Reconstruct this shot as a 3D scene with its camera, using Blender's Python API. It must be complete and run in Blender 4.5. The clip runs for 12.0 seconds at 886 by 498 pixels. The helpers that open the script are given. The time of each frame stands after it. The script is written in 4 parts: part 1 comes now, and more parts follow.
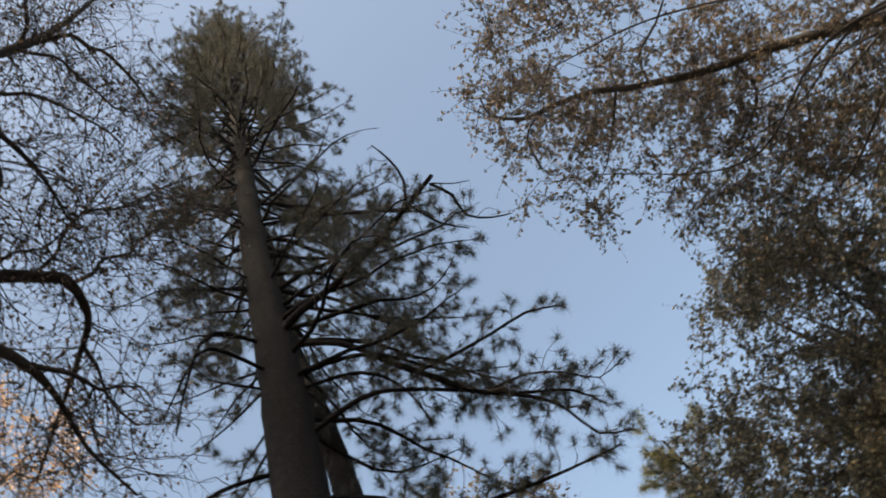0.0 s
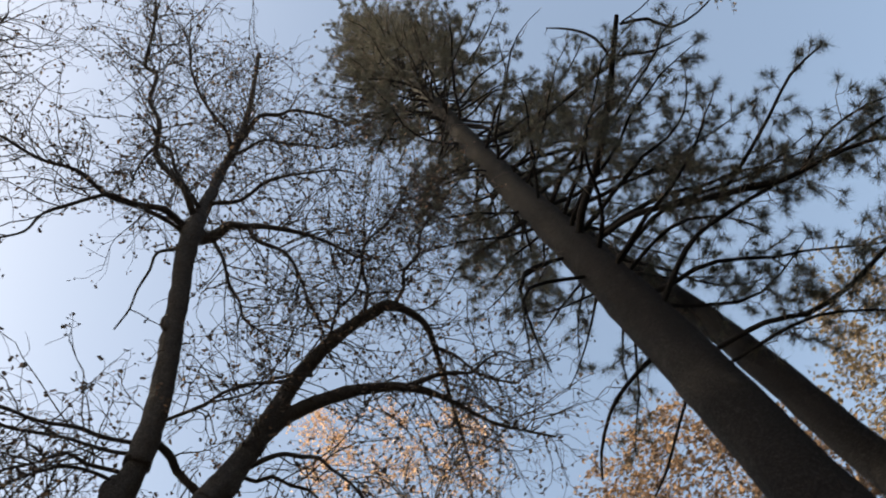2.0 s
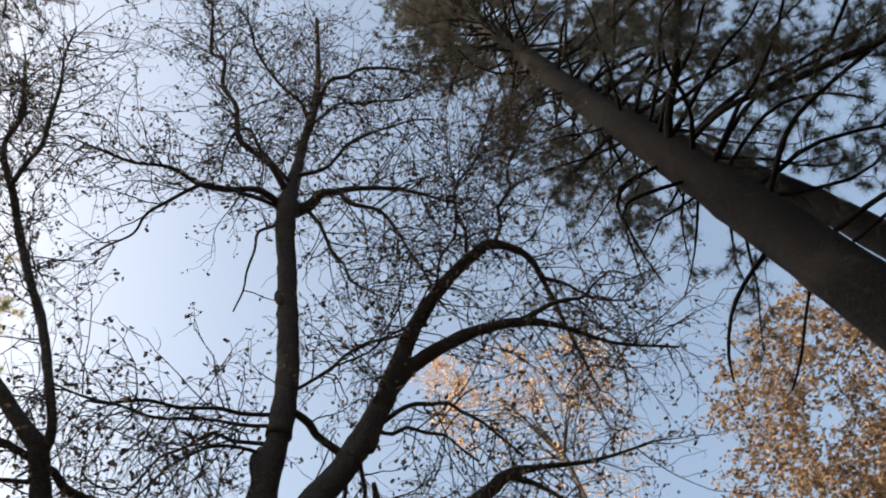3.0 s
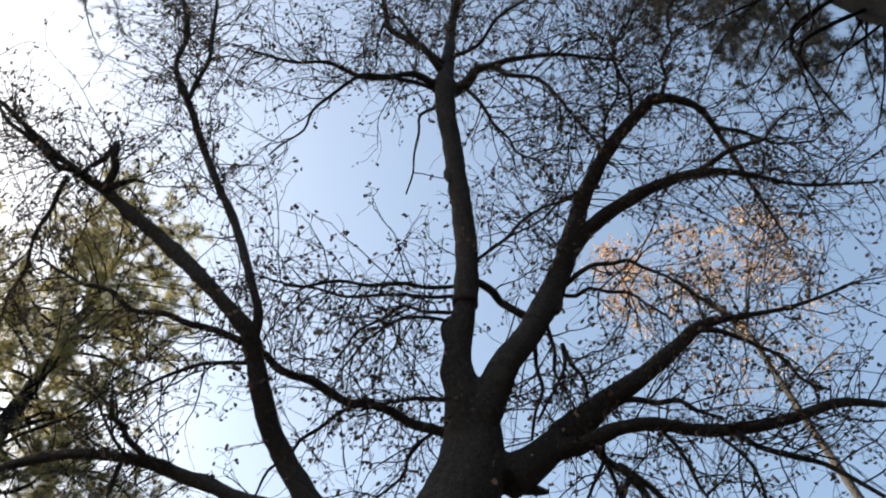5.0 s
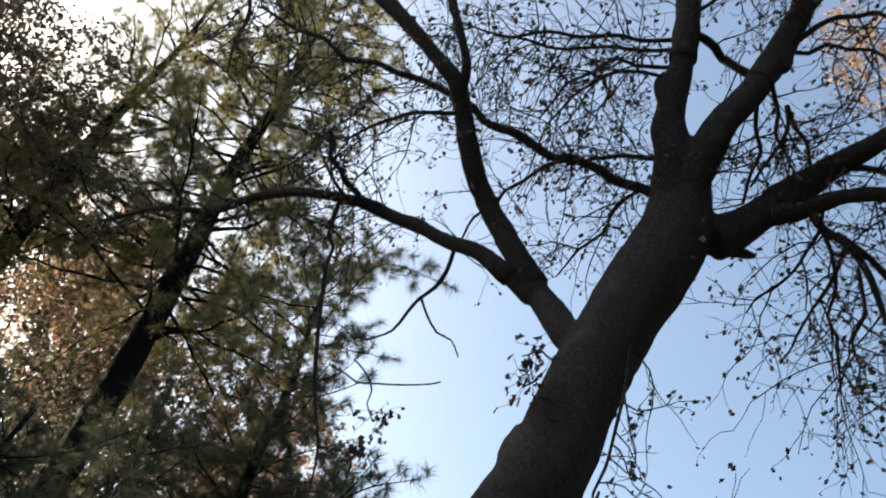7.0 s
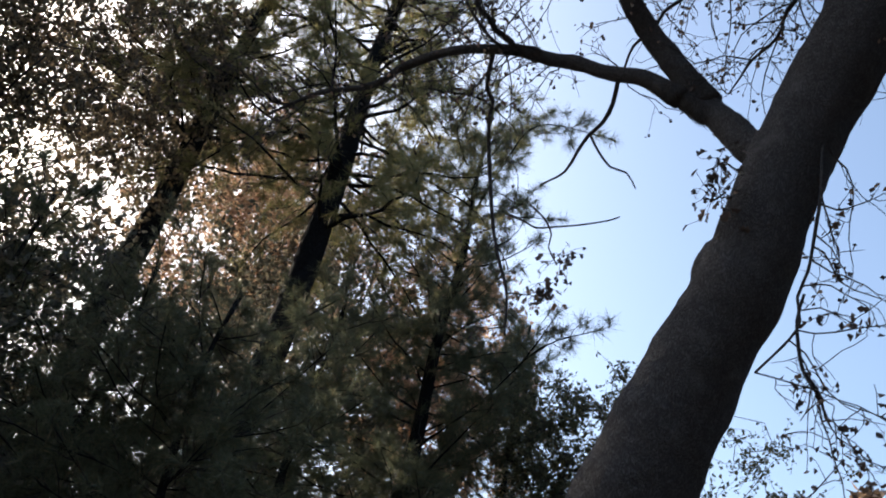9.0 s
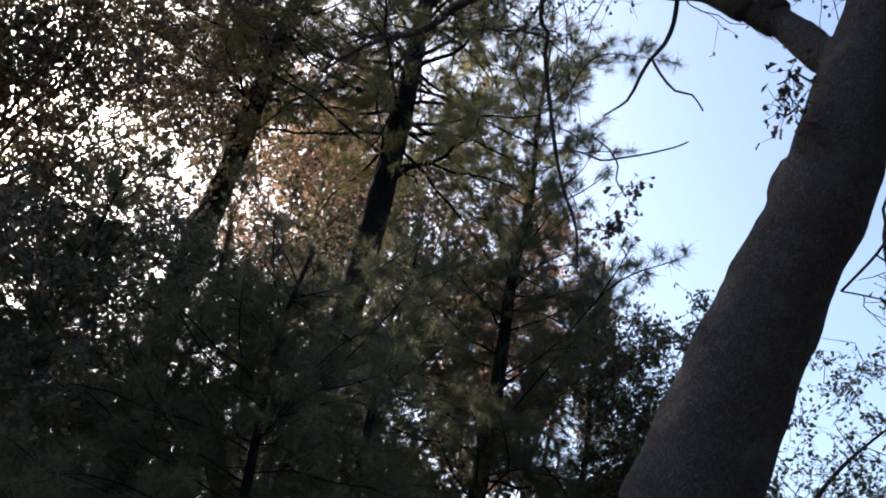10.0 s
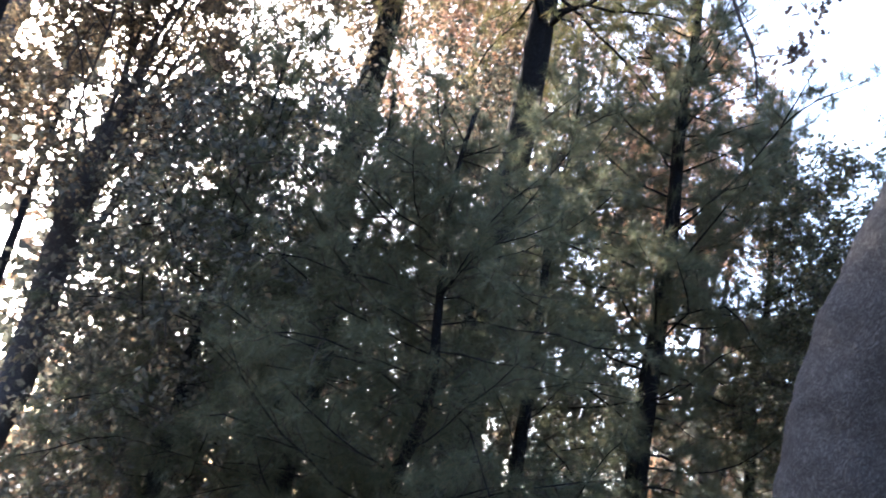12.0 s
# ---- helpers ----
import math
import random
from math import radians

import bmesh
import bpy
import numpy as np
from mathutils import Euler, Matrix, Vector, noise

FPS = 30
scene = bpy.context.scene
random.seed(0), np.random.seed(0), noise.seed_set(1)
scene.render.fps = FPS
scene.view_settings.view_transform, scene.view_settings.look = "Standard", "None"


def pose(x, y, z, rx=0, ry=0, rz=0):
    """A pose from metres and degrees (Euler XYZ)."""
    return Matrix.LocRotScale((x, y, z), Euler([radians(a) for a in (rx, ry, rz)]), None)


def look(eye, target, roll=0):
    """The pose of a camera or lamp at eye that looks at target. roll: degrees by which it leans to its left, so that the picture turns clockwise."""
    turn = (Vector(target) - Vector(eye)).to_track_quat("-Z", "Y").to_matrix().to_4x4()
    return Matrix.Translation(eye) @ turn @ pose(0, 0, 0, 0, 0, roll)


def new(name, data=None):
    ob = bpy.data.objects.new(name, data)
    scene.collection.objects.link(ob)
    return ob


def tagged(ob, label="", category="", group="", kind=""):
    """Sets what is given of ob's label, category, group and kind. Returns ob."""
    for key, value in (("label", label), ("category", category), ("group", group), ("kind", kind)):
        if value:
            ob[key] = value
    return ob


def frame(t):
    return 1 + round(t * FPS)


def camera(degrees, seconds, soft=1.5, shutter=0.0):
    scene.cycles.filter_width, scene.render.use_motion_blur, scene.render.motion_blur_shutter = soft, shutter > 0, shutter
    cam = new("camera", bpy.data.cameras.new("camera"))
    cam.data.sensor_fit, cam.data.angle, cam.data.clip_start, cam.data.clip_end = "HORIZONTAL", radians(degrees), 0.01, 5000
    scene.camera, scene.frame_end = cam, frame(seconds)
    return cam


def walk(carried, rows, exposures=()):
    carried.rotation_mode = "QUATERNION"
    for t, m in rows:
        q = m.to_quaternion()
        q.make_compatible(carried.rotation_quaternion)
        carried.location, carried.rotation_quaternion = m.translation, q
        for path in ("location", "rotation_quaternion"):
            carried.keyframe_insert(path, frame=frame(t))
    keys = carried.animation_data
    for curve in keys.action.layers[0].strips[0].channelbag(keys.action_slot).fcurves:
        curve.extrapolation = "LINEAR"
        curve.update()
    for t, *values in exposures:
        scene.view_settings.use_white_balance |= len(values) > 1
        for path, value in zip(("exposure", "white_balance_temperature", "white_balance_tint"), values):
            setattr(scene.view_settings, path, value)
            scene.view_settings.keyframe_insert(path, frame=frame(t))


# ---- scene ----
cam = camera(55.80, 12.0, soft=1.85, shutter=0.25)
PATH = [
    (0.0, pose(0.000, 0.000, 1.850, 158.71, 16.26, 34.36)),
    (0.5, pose(0.004, -0.005, 1.869, 160.99, 15.58, 45.92)),
    (1.0, pose(-0.003, -0.018, 1.888, 162.01, 14.21, 56.68)),
    (1.5, pose(-0.013, -0.036, 1.898, 161.91, 12.67, 65.93)),
    (2.0, pose(-0.027, -0.048, 1.913, 161.24, 11.19, 73.63)),
    (2.5, pose(-0.033, -0.059, 1.929, 160.19, 9.85, 80.04)),
    (3.0, pose(-0.043, -0.062, 1.935, 159.09, 8.57, 85.30)),
    (5.0, pose(-0.253, -0.143, 1.872, 153.26, 1.18, 95.35)),
    (5.5, pose(-0.282, -0.157, 1.887, 149.41, -2.19, 96.02)),
    (6.0, pose(-0.302, -0.180, 1.877, 145.22, -5.70, 96.86)),
    (6.5, pose(-0.320, -0.195, 1.859, 141.05, -8.82, 98.37)),
    (7.0, pose(-0.337, -0.225, 1.842, 137.12, -10.93, 100.89)),
    (7.5, pose(-0.350, -0.243, 1.823, 133.30, -12.32, 104.15)),
    (9.5, pose(-0.435, -0.335, 1.652, 123.92, -11.61, 117.29)),
    (10.0, pose(-0.452, -0.326, 1.690, 121.08, -11.07, 120.63)),
    (10.5, pose(-0.458, -0.326, 1.730, 117.97, -10.57, 123.75)),
    (11.0, pose(-0.448, -0.322, 1.697, 114.66, -10.88, 126.65)),
    (11.5, pose(-0.423, -0.324, 1.674, 111.41, -11.46, 128.75)),
    (11.8, pose(-0.415, -0.337, 1.663, 110.10, -11.52, 130.75)),
    (12.0, pose(-0.408, -0.349, 1.652, 108.80, -11.57, 132.85)),
]
walk(cam, PATH, exposures=[(0.0, 1.5, 7800, 7), (3.0, 1.5, 7800, 6), (5.0, 1.4, 7000, 3), (7.5, 1.15, 6600, 3), (9.5, 1.2, 6100, 8), (10.5, 1.45, 6000, 10), (11.0, 1.85, 5800, 11), (11.5, 2.75, 5700, 12), (12.0, 3.15, 5700, 12)])

# ---- light: low autumn sun behind the woods, clear sky ----
SUN_AZ, SUN_EL = radians(-172), radians(30)
world = bpy.data.worlds.new("clear_sky")
scene.world = world
world.use_nodes = True
wn = world.node_tree
sky = wn.nodes.new("ShaderNodeTexSky")
sky.sky_type = "NISHITA"
sky.sun_disc = False
sky.sun_elevation, sky.sun_rotation = SUN_EL, SUN_AZ
sky.air_density, sky.dust_density, sky.ozone_density = 1.0, 3.5, 0.55
wn.nodes["Background"].inputs[1].default_value = 0.15
wn.links.new(sky.outputs[0], wn.nodes["Background"].inputs[0])
sun = new("sun", bpy.data.lights.new("sun", "SUN"))
sun.data.energy, sun.data.angle, sun.data.color = 4.5, radians(0.53), (1.0, 0.88, 0.72)
sun_dir = Vector((math.sin(SUN_AZ) * math.cos(SUN_EL), math.cos(SUN_AZ) * math.cos(SUN_EL), math.sin(SUN_EL)))
sun.matrix_world = look(sun_dir * 60, (0, 0, 0))


# ---- materials ----
def material(name):
    m = bpy.data.materials.new(name)
    m.use_nodes = True
    n, l = m.node_tree.nodes, m.node_tree.links
    return m, n, l, n["Principled BSDF"], n["Material Output"]


def ramp(n, stops):
    r = n.new("ShaderNodeValToRGB")
    while len(r.color_ramp.elements) < len(stops):
        r.color_ramp.elements.new(0.5)
    for e, (p, c) in zip(r.color_ramp.elements, stops):
        e.position, e.color = p, (*c, 1)
    return r


def bark(name, dark, light, lichen, stretch, scale, depth):
    """Furrowed bark: long plates, fine grain, pale lichen spots."""
    m, n, l, bsdf, out = material(name)
    co = n.new("ShaderNodeTexCoord")
    mp = n.new("ShaderNodeMapping")
    mp.inputs["Scale"].default_value = (scale, scale, scale / stretch)
    l.new(co.outputs["Object"], mp.inputs["Vector"])
    warp = n.new("ShaderNodeTexNoise")
    warp.inputs["Scale"].default_value, warp.inputs["Detail"].default_value = 1.3, 4
    l.new(mp.outputs[0], warp.inputs["Vector"])
    add = n.new("ShaderNodeVectorMath")
    l.new(mp.outputs[0], add.inputs[0]), l.new(warp.outputs["Color"], add.inputs[1])
    cells = n.new("ShaderNodeTexVoronoi")
    cells.feature = "DISTANCE_TO_EDGE"
    l.new(add.outputs[0], cells.inputs["Vector"])
    fine = n.new("ShaderNodeTexNoise")
    fine.inputs["Scale"].default_value, fine.inputs["Detail"].default_value = 34, 4
    l.new(co.outputs["Object"], fine.inputs["Vector"])
    plates = ramp(n, [(0.0, (0, 0, 0)), (0.22, (0.7, 0.7, 0.7)), (0.6, (1, 1, 1))])
    l.new(cells.outputs["Distance"], plates.inputs[0])
    mul = n.new("ShaderNodeMath")
    mul.operation = "MULTIPLY"
    l.new(plates.outputs[0], mul.inputs[0]), l.new(fine.outputs["Fac"], mul.inputs[1])
    tone = ramp(n, [(0.05, dark), (0.62, light)])
    l.new(mul.outputs[0], tone.inputs[0])
    spots = n.new("ShaderNodeTexNoise")
    spots.inputs["Scale"].default_value, spots.inputs["Detail"].default_value = 7, 5
    l.new(co.outputs["Object"], spots.inputs["Vector"])
    mask = ramp(n, [(0.6, (0, 0, 0)), (0.72, (0.28, 0.28, 0.28))])
    l.new(spots.outputs["Fac"], mask.inputs[0])
    mix = n.new("ShaderNodeMix")
    mix.data_type = "RGBA"
    l.new(mask.outputs[0], mix.inputs[0]), l.new(tone.outputs[0], mix.inputs[6])
    mix.inputs[7].default_value = (*lichen, 1)
    l.new(mix.outputs[2], bsdf.inputs["Base Color"])
    bump = n.new("ShaderNodeBump")
    bump.inputs["Strength"].default_value, bump.inputs["Distance"].default_value = 0.6, depth
    l.new(mul.outputs[0], bump.inputs["Height"])
    l.new(bump.outputs[0], bsdf.inputs["Normal"])
    bsdf.inputs["Roughness"].default_value = 0.92
    bsdf.inputs["Specular IOR Level"].default_value = 0.06
    return m


def foliage(name, stops, through_amount, rough=0.55):
    """Leaves or needles: each piece its own shade, light shining through."""
    m, n, l, bsdf, out = material(name)
    geo = n.new("ShaderNodeNewGeometry")
    shade = ramp(n, stops)
    l.new(geo.outputs["Random Per Island"], shade.inputs[0])
    co = n.new("ShaderNodeTexCoord")
    blotch = n.new("ShaderNodeTexNoise")
    blotch.inputs["Scale"].default_value, blotch.inputs["Detail"].default_value = 35, 4
    l.new(co.outputs["Object"], blotch.inputs["Vector"])
    vary = n.new("ShaderNodeHueSaturation")
    level = n.new("ShaderNodeMapRange")
    level.inputs["To Min"].default_value, level.inputs["To Max"].default_value = 0.6, 1.4
    l.new(blotch.outputs["Fac"], level.inputs["Value"])
    l.new(level.outputs[0], vary.inputs["Value"]), l.new(shade.outputs[0], vary.inputs["Color"])
    l.new(vary.outputs[0], bsdf.inputs["Base Color"])
    bsdf.inputs["Roughness"].default_value = rough
    bsdf.inputs["Specular IOR Level"].default_value = 0.3
    trans = n.new("ShaderNodeBsdfTranslucent")
    l.new(vary.outputs[0], trans.inputs["Color"])
    mix = n.new("ShaderNodeMixShader")
    mix.inputs[0].default_value = through_amount
    l.new(bsdf.outputs[0], mix.inputs[1]), l.new(trans.outputs[0], mix.inputs[2])
    l.new(mix.outputs[0], out.inputs["Surface"])
    return m


OAK_BARK = bark("grey_oak_bark", (0.05, 0.046, 0.046), (0.12, 0.112, 0.111), (0.16, 0.152, 0.145), 3.0, 22, 0.02)
# far darker than real pine bark: the trunks' shade is in this colour
PINE_BARK = bark("shade_dark_pine_bark", (0.0095, 0.0093, 0.0102), (0.026, 0.025, 0.0272), (0.042, 0.0405, 0.042), 2.6, 12, 0.03)
TWIG_BARK = bark("twig_bark", (0.04, 0.034, 0.03), (0.13, 0.11, 0.1), (0.16, 0.16, 0.14), 3.0, 40, 0.004)
DRY_LEAF = foliage("dry_brown_leaf", [(0.0, (0.05, 0.04, 0.036)), (0.5, (0.09, 0.067, 0.056)), (0.85, (0.16, 0.105, 0.078)), (1.0, (0.3, 0.19, 0.12))], 0.42)
OLIVE_LEAF = foliage("olive_brown_leaf", [(0.0, (0.1, 0.088, 0.068)), (0.45, (0.17, 0.14, 0.1)), (0.8, (0.25, 0.18, 0.13)), (1.0, (0.4, 0.28, 0.19))], 0.6)
BROWN_LEAF = foliage("brown_leaf", [(0.0, (0.08, 0.066, 0.046)), (0.5, (0.15, 0.118, 0.078)), (0.85, (0.22, 0.165, 0.1)), (1.0, (0.34, 0.23, 0.13))], 0.45)
RUST_LEAF = foliage("rust_brown_leaf", [(0.0, (0.072, 0.05, 0.038)), (0.5, (0.145, 0.095, 0.064)), (0.85, (0.23, 0.145, 0.092)), (1.0, (0.39, 0.255, 0.15))], 0.45)
ORANGE_LEAF = foliage("orange_leaf", [(0.0, (0.33, 0.2, 0.13)), (0.6, (0.48, 0.31, 0.2)), (1.0, (0.6, 0.43, 0.27))], 0.45)
DARK_LEAF = foliage("dark_evergreen_leaf", [(0.0, (0.062, 0.064, 0.05)), (0.5, (0.115, 0.113, 0.088)), (0.8, (0.17, 0.15, 0.11)), (1.0, (0.26, 0.2, 0.13))], 0.45, 0.5)
TAN_LEAF = foliage("tan_leaf", [(0.0, (0.13, 0.115, 0.08)), (0.6, (0.22, 0.19, 0.125)), (1.0, (0.36, 0.28, 0.18))], 0.55)
GREEN_LEAF = foliage("dull_green_leaf", [(0.0, (0.06, 0.065, 0.035)), (0.6, (0.12, 0.12, 0.065)), (1.0, (0.2, 0.16, 0.09))], 0.45)
# needles of the near pines, darkened in colour for a crown in shade
SHADED_NEEDLE = foliage("shaded_pine_needle", [(0.0, (0.02, 0.023, 0.018)), (0.6, (0.036, 0.039, 0.029)), (0.9, (0.058, 0.056, 0.04)), (1.0, (0.11, 0.085, 0.055))], 0.2, 0.5)
# lighter green copy for the young pines, brightening the dark woods by colour
LIT_NEEDLE = foliage("lit_pine_needle", [(0.0, (0.07, 0.08, 0.05)), (0.6, (0.125, 0.135, 0.078)), (0.9, (0.17, 0.165, 0.095)), (1.0, (0.25, 0.18, 0.1))], 0.5, 0.5)
# lit needle copy: the yellow glow of the sun is put into the colour
SUNLIT_NEEDLE = foliage("sunlit_yellow_needle", [(0.0, (0.13, 0.13, 0.055)), (0.6, (0.25, 0.235, 0.1)), (1.0, (0.4, 0.31, 0.15))], 0.6, 0.5)


# ---- mesh making ----
class Sheet:
    """Gathers points and faces of one mesh."""

    def __init__(self):
        self.points, self.quads, self.tris, self.stems, self.count = [], [], [], {}, 0

    def add(self, points, quads=None, tris=None):
        if quads is not None and len(quads):
            self.quads.append(np.asarray(quads) + self.count)
        if tris is not None and len(tris):
            self.tris.append(np.asarray(tris) + self.count)
        self.points.append(np.asarray(points, float))
        self.count += len(points)

    def link(self, name, mat, parent=None, label="", smooth=True, kind=""):
        grow_twigs(self)
        points = np.concatenate(self.points) if self.points else np.zeros((0, 3))
        me = bpy.data.meshes.new(name)
        quads = np.concatenate(self.quads).reshape(-1, 4) if self.quads else np.zeros((0, 4), int)
        tris = np.concatenate(self.tris).reshape(-1, 3) if self.tris else np.zeros((0, 3), int)
        loops = np.concatenate([quads.ravel(), tris.ravel()]).astype(np.int32)
        starts = np.concatenate([np.arange(len(quads)) * 4, len(quads) * 4 + np.arange(len(tris)) * 3]).astype(np.int32)
        me.vertices.add(len(points))
        me.vertices.foreach_set("co", points.astype(np.float32).ravel())
        me.loops.add(len(loops))
        me.loops.foreach_set("vertex_index", loops)
        me.polygons.add(len(starts))
        me.polygons.foreach_set("loop_start", starts)
        me.polygons.foreach_set("use_smooth", np.full(len(starts), smooth))
        me.update(calc_edges=True)
        me.materials.append(mat)
        ob = new(name, me)
        if parent:
            ob.parent = parent
            ob.matrix_parent_inverse = parent.matrix_basis.inverted()
        return tagged(ob, label, kind=kind)


def thing(name, base, label, category="tree", group=""):
    ob = new(name)
    ob.location = base
    bpy.context.view_layer.update()
    return tagged(ob, label, category, group)


def smooth_path(knots, step):
    """Catmull-Rom through knots (x, y, z, radius), a point about every step metres."""
    k = np.asarray(knots, float)
    k = np.vstack([2 * k[0] - k[1], k, 2 * k[-1] - k[-2]])
    out = []
    for a, b, c, d in zip(k, k[1:], k[2:], k[3:]):
        n = max(2, int(np.linalg.norm((c - b)[:3]) / step))
        u = (np.arange(n) / n)[:, None]
        out.append(0.5 * (2 * b + (c - a) * u + (2 * a - 5 * b + 4 * c - d) * u**2 + (3 * b - a - 3 * c + d) * u**3))
    out.append(k[-2][None])
    p = np.concatenate(out)
    p[:, 3] = np.maximum(p[:, 3], 0.0025)
    return p


def tube(sheet, path, sides, rough=0.0, seed=0, freq=3.0):
    """A round, uneven stem along path, closed at both ends."""
    p, r = path[:, :3], path[:, 3]
    d = np.gradient(p, axis=0)
    d /= np.linalg.norm(d, axis=1)[:, None] + 1e-9
    ref = np.array((0.31, 0.93, 0.2)) if abs(d[0] @ (0.31, 0.93, 0.2)) < 0.85 else np.array((0.9, -0.2, 0.4))
    u = np.empty_like(d)
    for i in range(len(d)):
        ref = ref - d[i] * (ref @ d[i])
        ref = ref / np.linalg.norm(ref)
        u[i] = ref
    v = np.cross(d, u)
    a = np.arange(sides) * 2 * math.pi / sides
    ring = u[:, None] * np.cos(a)[:, None] + v[:, None] * np.sin(a)[:, None]
    rr = np.repeat(r[:, None], sides, 1)
    if rough:
        for i in range(len(p)):
            for j in range(sides):
                q = Vector(p[i] + ring[i, j] * r[i]) * freq + Vector((seed, seed, 0))
                rr[i, j] *= 1 + rough * (noise.noise(q) + 0.5 * noise.noise(q * 2.7) + 0.35 * noise.noise(q * 6.1))
    pts = (p[:, None] + ring * rr[..., None]).reshape(-1, 3)
    n = len(p)
    i, j = np.meshgrid(np.arange(n - 1), np.arange(sides), indexing="ij")
    k = (j + 1) % sides
    quads = np.stack([i * sides + j, i * sides + k, (i + 1) * sides + k, (i + 1) * sides + j], -1).reshape(-1, 4)
    pts = np.vstack([pts, p[0] - d[0] * r[0] * 0.2, p[-1] + d[-1] * r[-1] * 0.6])
    s = np.arange(sides)
    caps = np.vstack([np.stack([np.full(sides, n * sides), (s + 1) % sides, s], -1),
                      np.stack([np.full(sides, n * sides + 1), (n - 1) * sides + s, (n - 1) * sides + (s + 1) % sides], -1)])
    sheet.add(pts, quads, caps)


def twig(sheet, p, r0, r1):
    """A thin three-sided stem through the points p, kept until the sheet is linked."""
    sheet.stems.setdefault(len(p), []).append((p, r0, r1))


def grow_twigs(sheet):
    """Makes all stems that the sheet has kept, those of one length at a time."""
    for n, kept in sheet.stems.items():
        p = np.array([k[0] for k in kept], float)
        u = np.linspace(0, 1, n)[None, :, None]
        r = np.array([k[1] for k in kept])[:, None, None] * (1 - u) + np.array([k[2] for k in kept])[:, None, None] * u
        d = unit(np.gradient(p, axis=1))
        side = unit(np.cross(d, (0.3, 0.5, 0.81)))
        v = np.cross(d, side)
        pts = np.stack([p + side * r, p - side * r * 0.5 + v * r * 0.87, p - side * r * 0.5 - v * r * 0.87], 2).reshape(-1, 3)
        i = np.arange(n - 1)[:, None] * 3
        j = np.arange(3)[None]
        k = (j + 1) % 3
        one = np.stack([i + j, i + k, i + 3 + k, i + 3 + j], -1).reshape(-1, 4)
        sheet.add(pts, (np.arange(len(kept))[:, None, None] * 3 * n + one[None]).reshape(-1, 4))
    sheet.stems = {}


def unit(a):
    return a / (np.linalg.norm(a, axis=-1, keepdims=True) + 1e-9)


def leaves(sheet, rng, at, size, hang=0.3, lobed=False):
    """Folded, slightly curled leaves, one at each point of at."""
    n = len(at)
    if not n:
        return
    along = unit(rng.normal(size=(n, 3)) + np.array((0, 0, -hang)))
    side = unit(np.cross(along, rng.normal(size=(n, 3))))
    up = np.cross(side, along)
    s = (size * rng.uniform(0.6, 1.3, n))[:, None]
    curl = rng.uniform(-0.35, 0.35, n)[:, None]
    fold = rng.uniform(0.05, 0.35, n)[:, None]
    if lobed:
        outline = ((0.0, 0.0), (0.3, 0.38), (0.46, 0.17), (0.72, 0.36), (1.0, 0.0))
    else:
        lift = up * s * fold
        mid = at + along * s * 0.45
        pts = np.stack([at, mid + side * s * 0.34 + lift, at + along * s + up * s * curl, mid - side * s * 0.34 + lift], 1).reshape(-1, 3)
        sheet.add(pts, None, ((np.arange(n) * 4)[:, None, None] + np.array(((0, 2, 1), (0, 3, 2)))[None]).reshape(-1, 3))
        return
    mids = [at + along * s * a + up * s * curl * a * a for a, w in outline]
    rows = [mids[0]]
    for k, (a, w) in enumerate(outline[1:-1], 1):
        lift = up * s * w * fold * 2
        rows += [mids[k] + side * s * w + lift, mids[k], mids[k] - side * s * w + lift]
    rows.append(mids[-1])
    m = len(rows)
    pts = np.stack(rows, 1).reshape(-1, 3)
    base = (np.arange(n) * m)[:, None]
    tri = [(0, 2, 1), (0, 3, 2)]
    quad = []
    for k in range(len(outline) - 3):
        b = 1 + 3 * k
        quad += [(b, b + 1, b + 4, b + 3), (b + 1, b + 2, b + 5, b + 4)]
    b = m - 4
    tri += [(b, b + 1, m - 1), (b + 1, b + 2, m - 1)]
    sheet.add(pts, (base[:, None] + np.array(quad)[None]).reshape(-1, 4), (base[:, None] + np.array(tri)[None]).reshape(-1, 3))


def tufts(sheet, rng, at, heading, length, count, spread=0.8, width=0.003):
    """Brushes of long needles at the twig tips."""
    n = len(at)
    if not n:
        return
    at, heading = np.repeat(at, count, 0), np.repeat(unit(heading), count, 0)
    d = unit(heading * rng.uniform(0.1, 1.1, (len(at), 1)) + rng.normal(size=at.shape) * spread)
    root = at - heading * rng.uniform(0, 0.6, (len(at), 1)) * length
    ln = length * rng.uniform(0.65, 1.15, (len(at), 1))
    w = unit(np.cross(d, rng.normal(size=at.shape))) * width
    tip = root + d * ln + np.array((0, 0, -1)) * ln * 0.12
    pts = np.stack([root + w, root - w, tip], 1).reshape(-1, 3)
    sheet.add(pts, None, np.arange(len(at) * 3).reshape(-1, 3))


def wander(rng, start, heading, length, steps, wobble, pull):
    """A crooked line: points from start, pulled towards the vector pull."""
    p, d = [np.asarray(start, float)], unit(np.asarray(heading, float))
    for _ in range(steps):
        d = unit(d + rng.normal(size=3) * wobble + np.asarray(pull))
        p.append(p[-1] + d * length / steps)
    return np.array(p), d


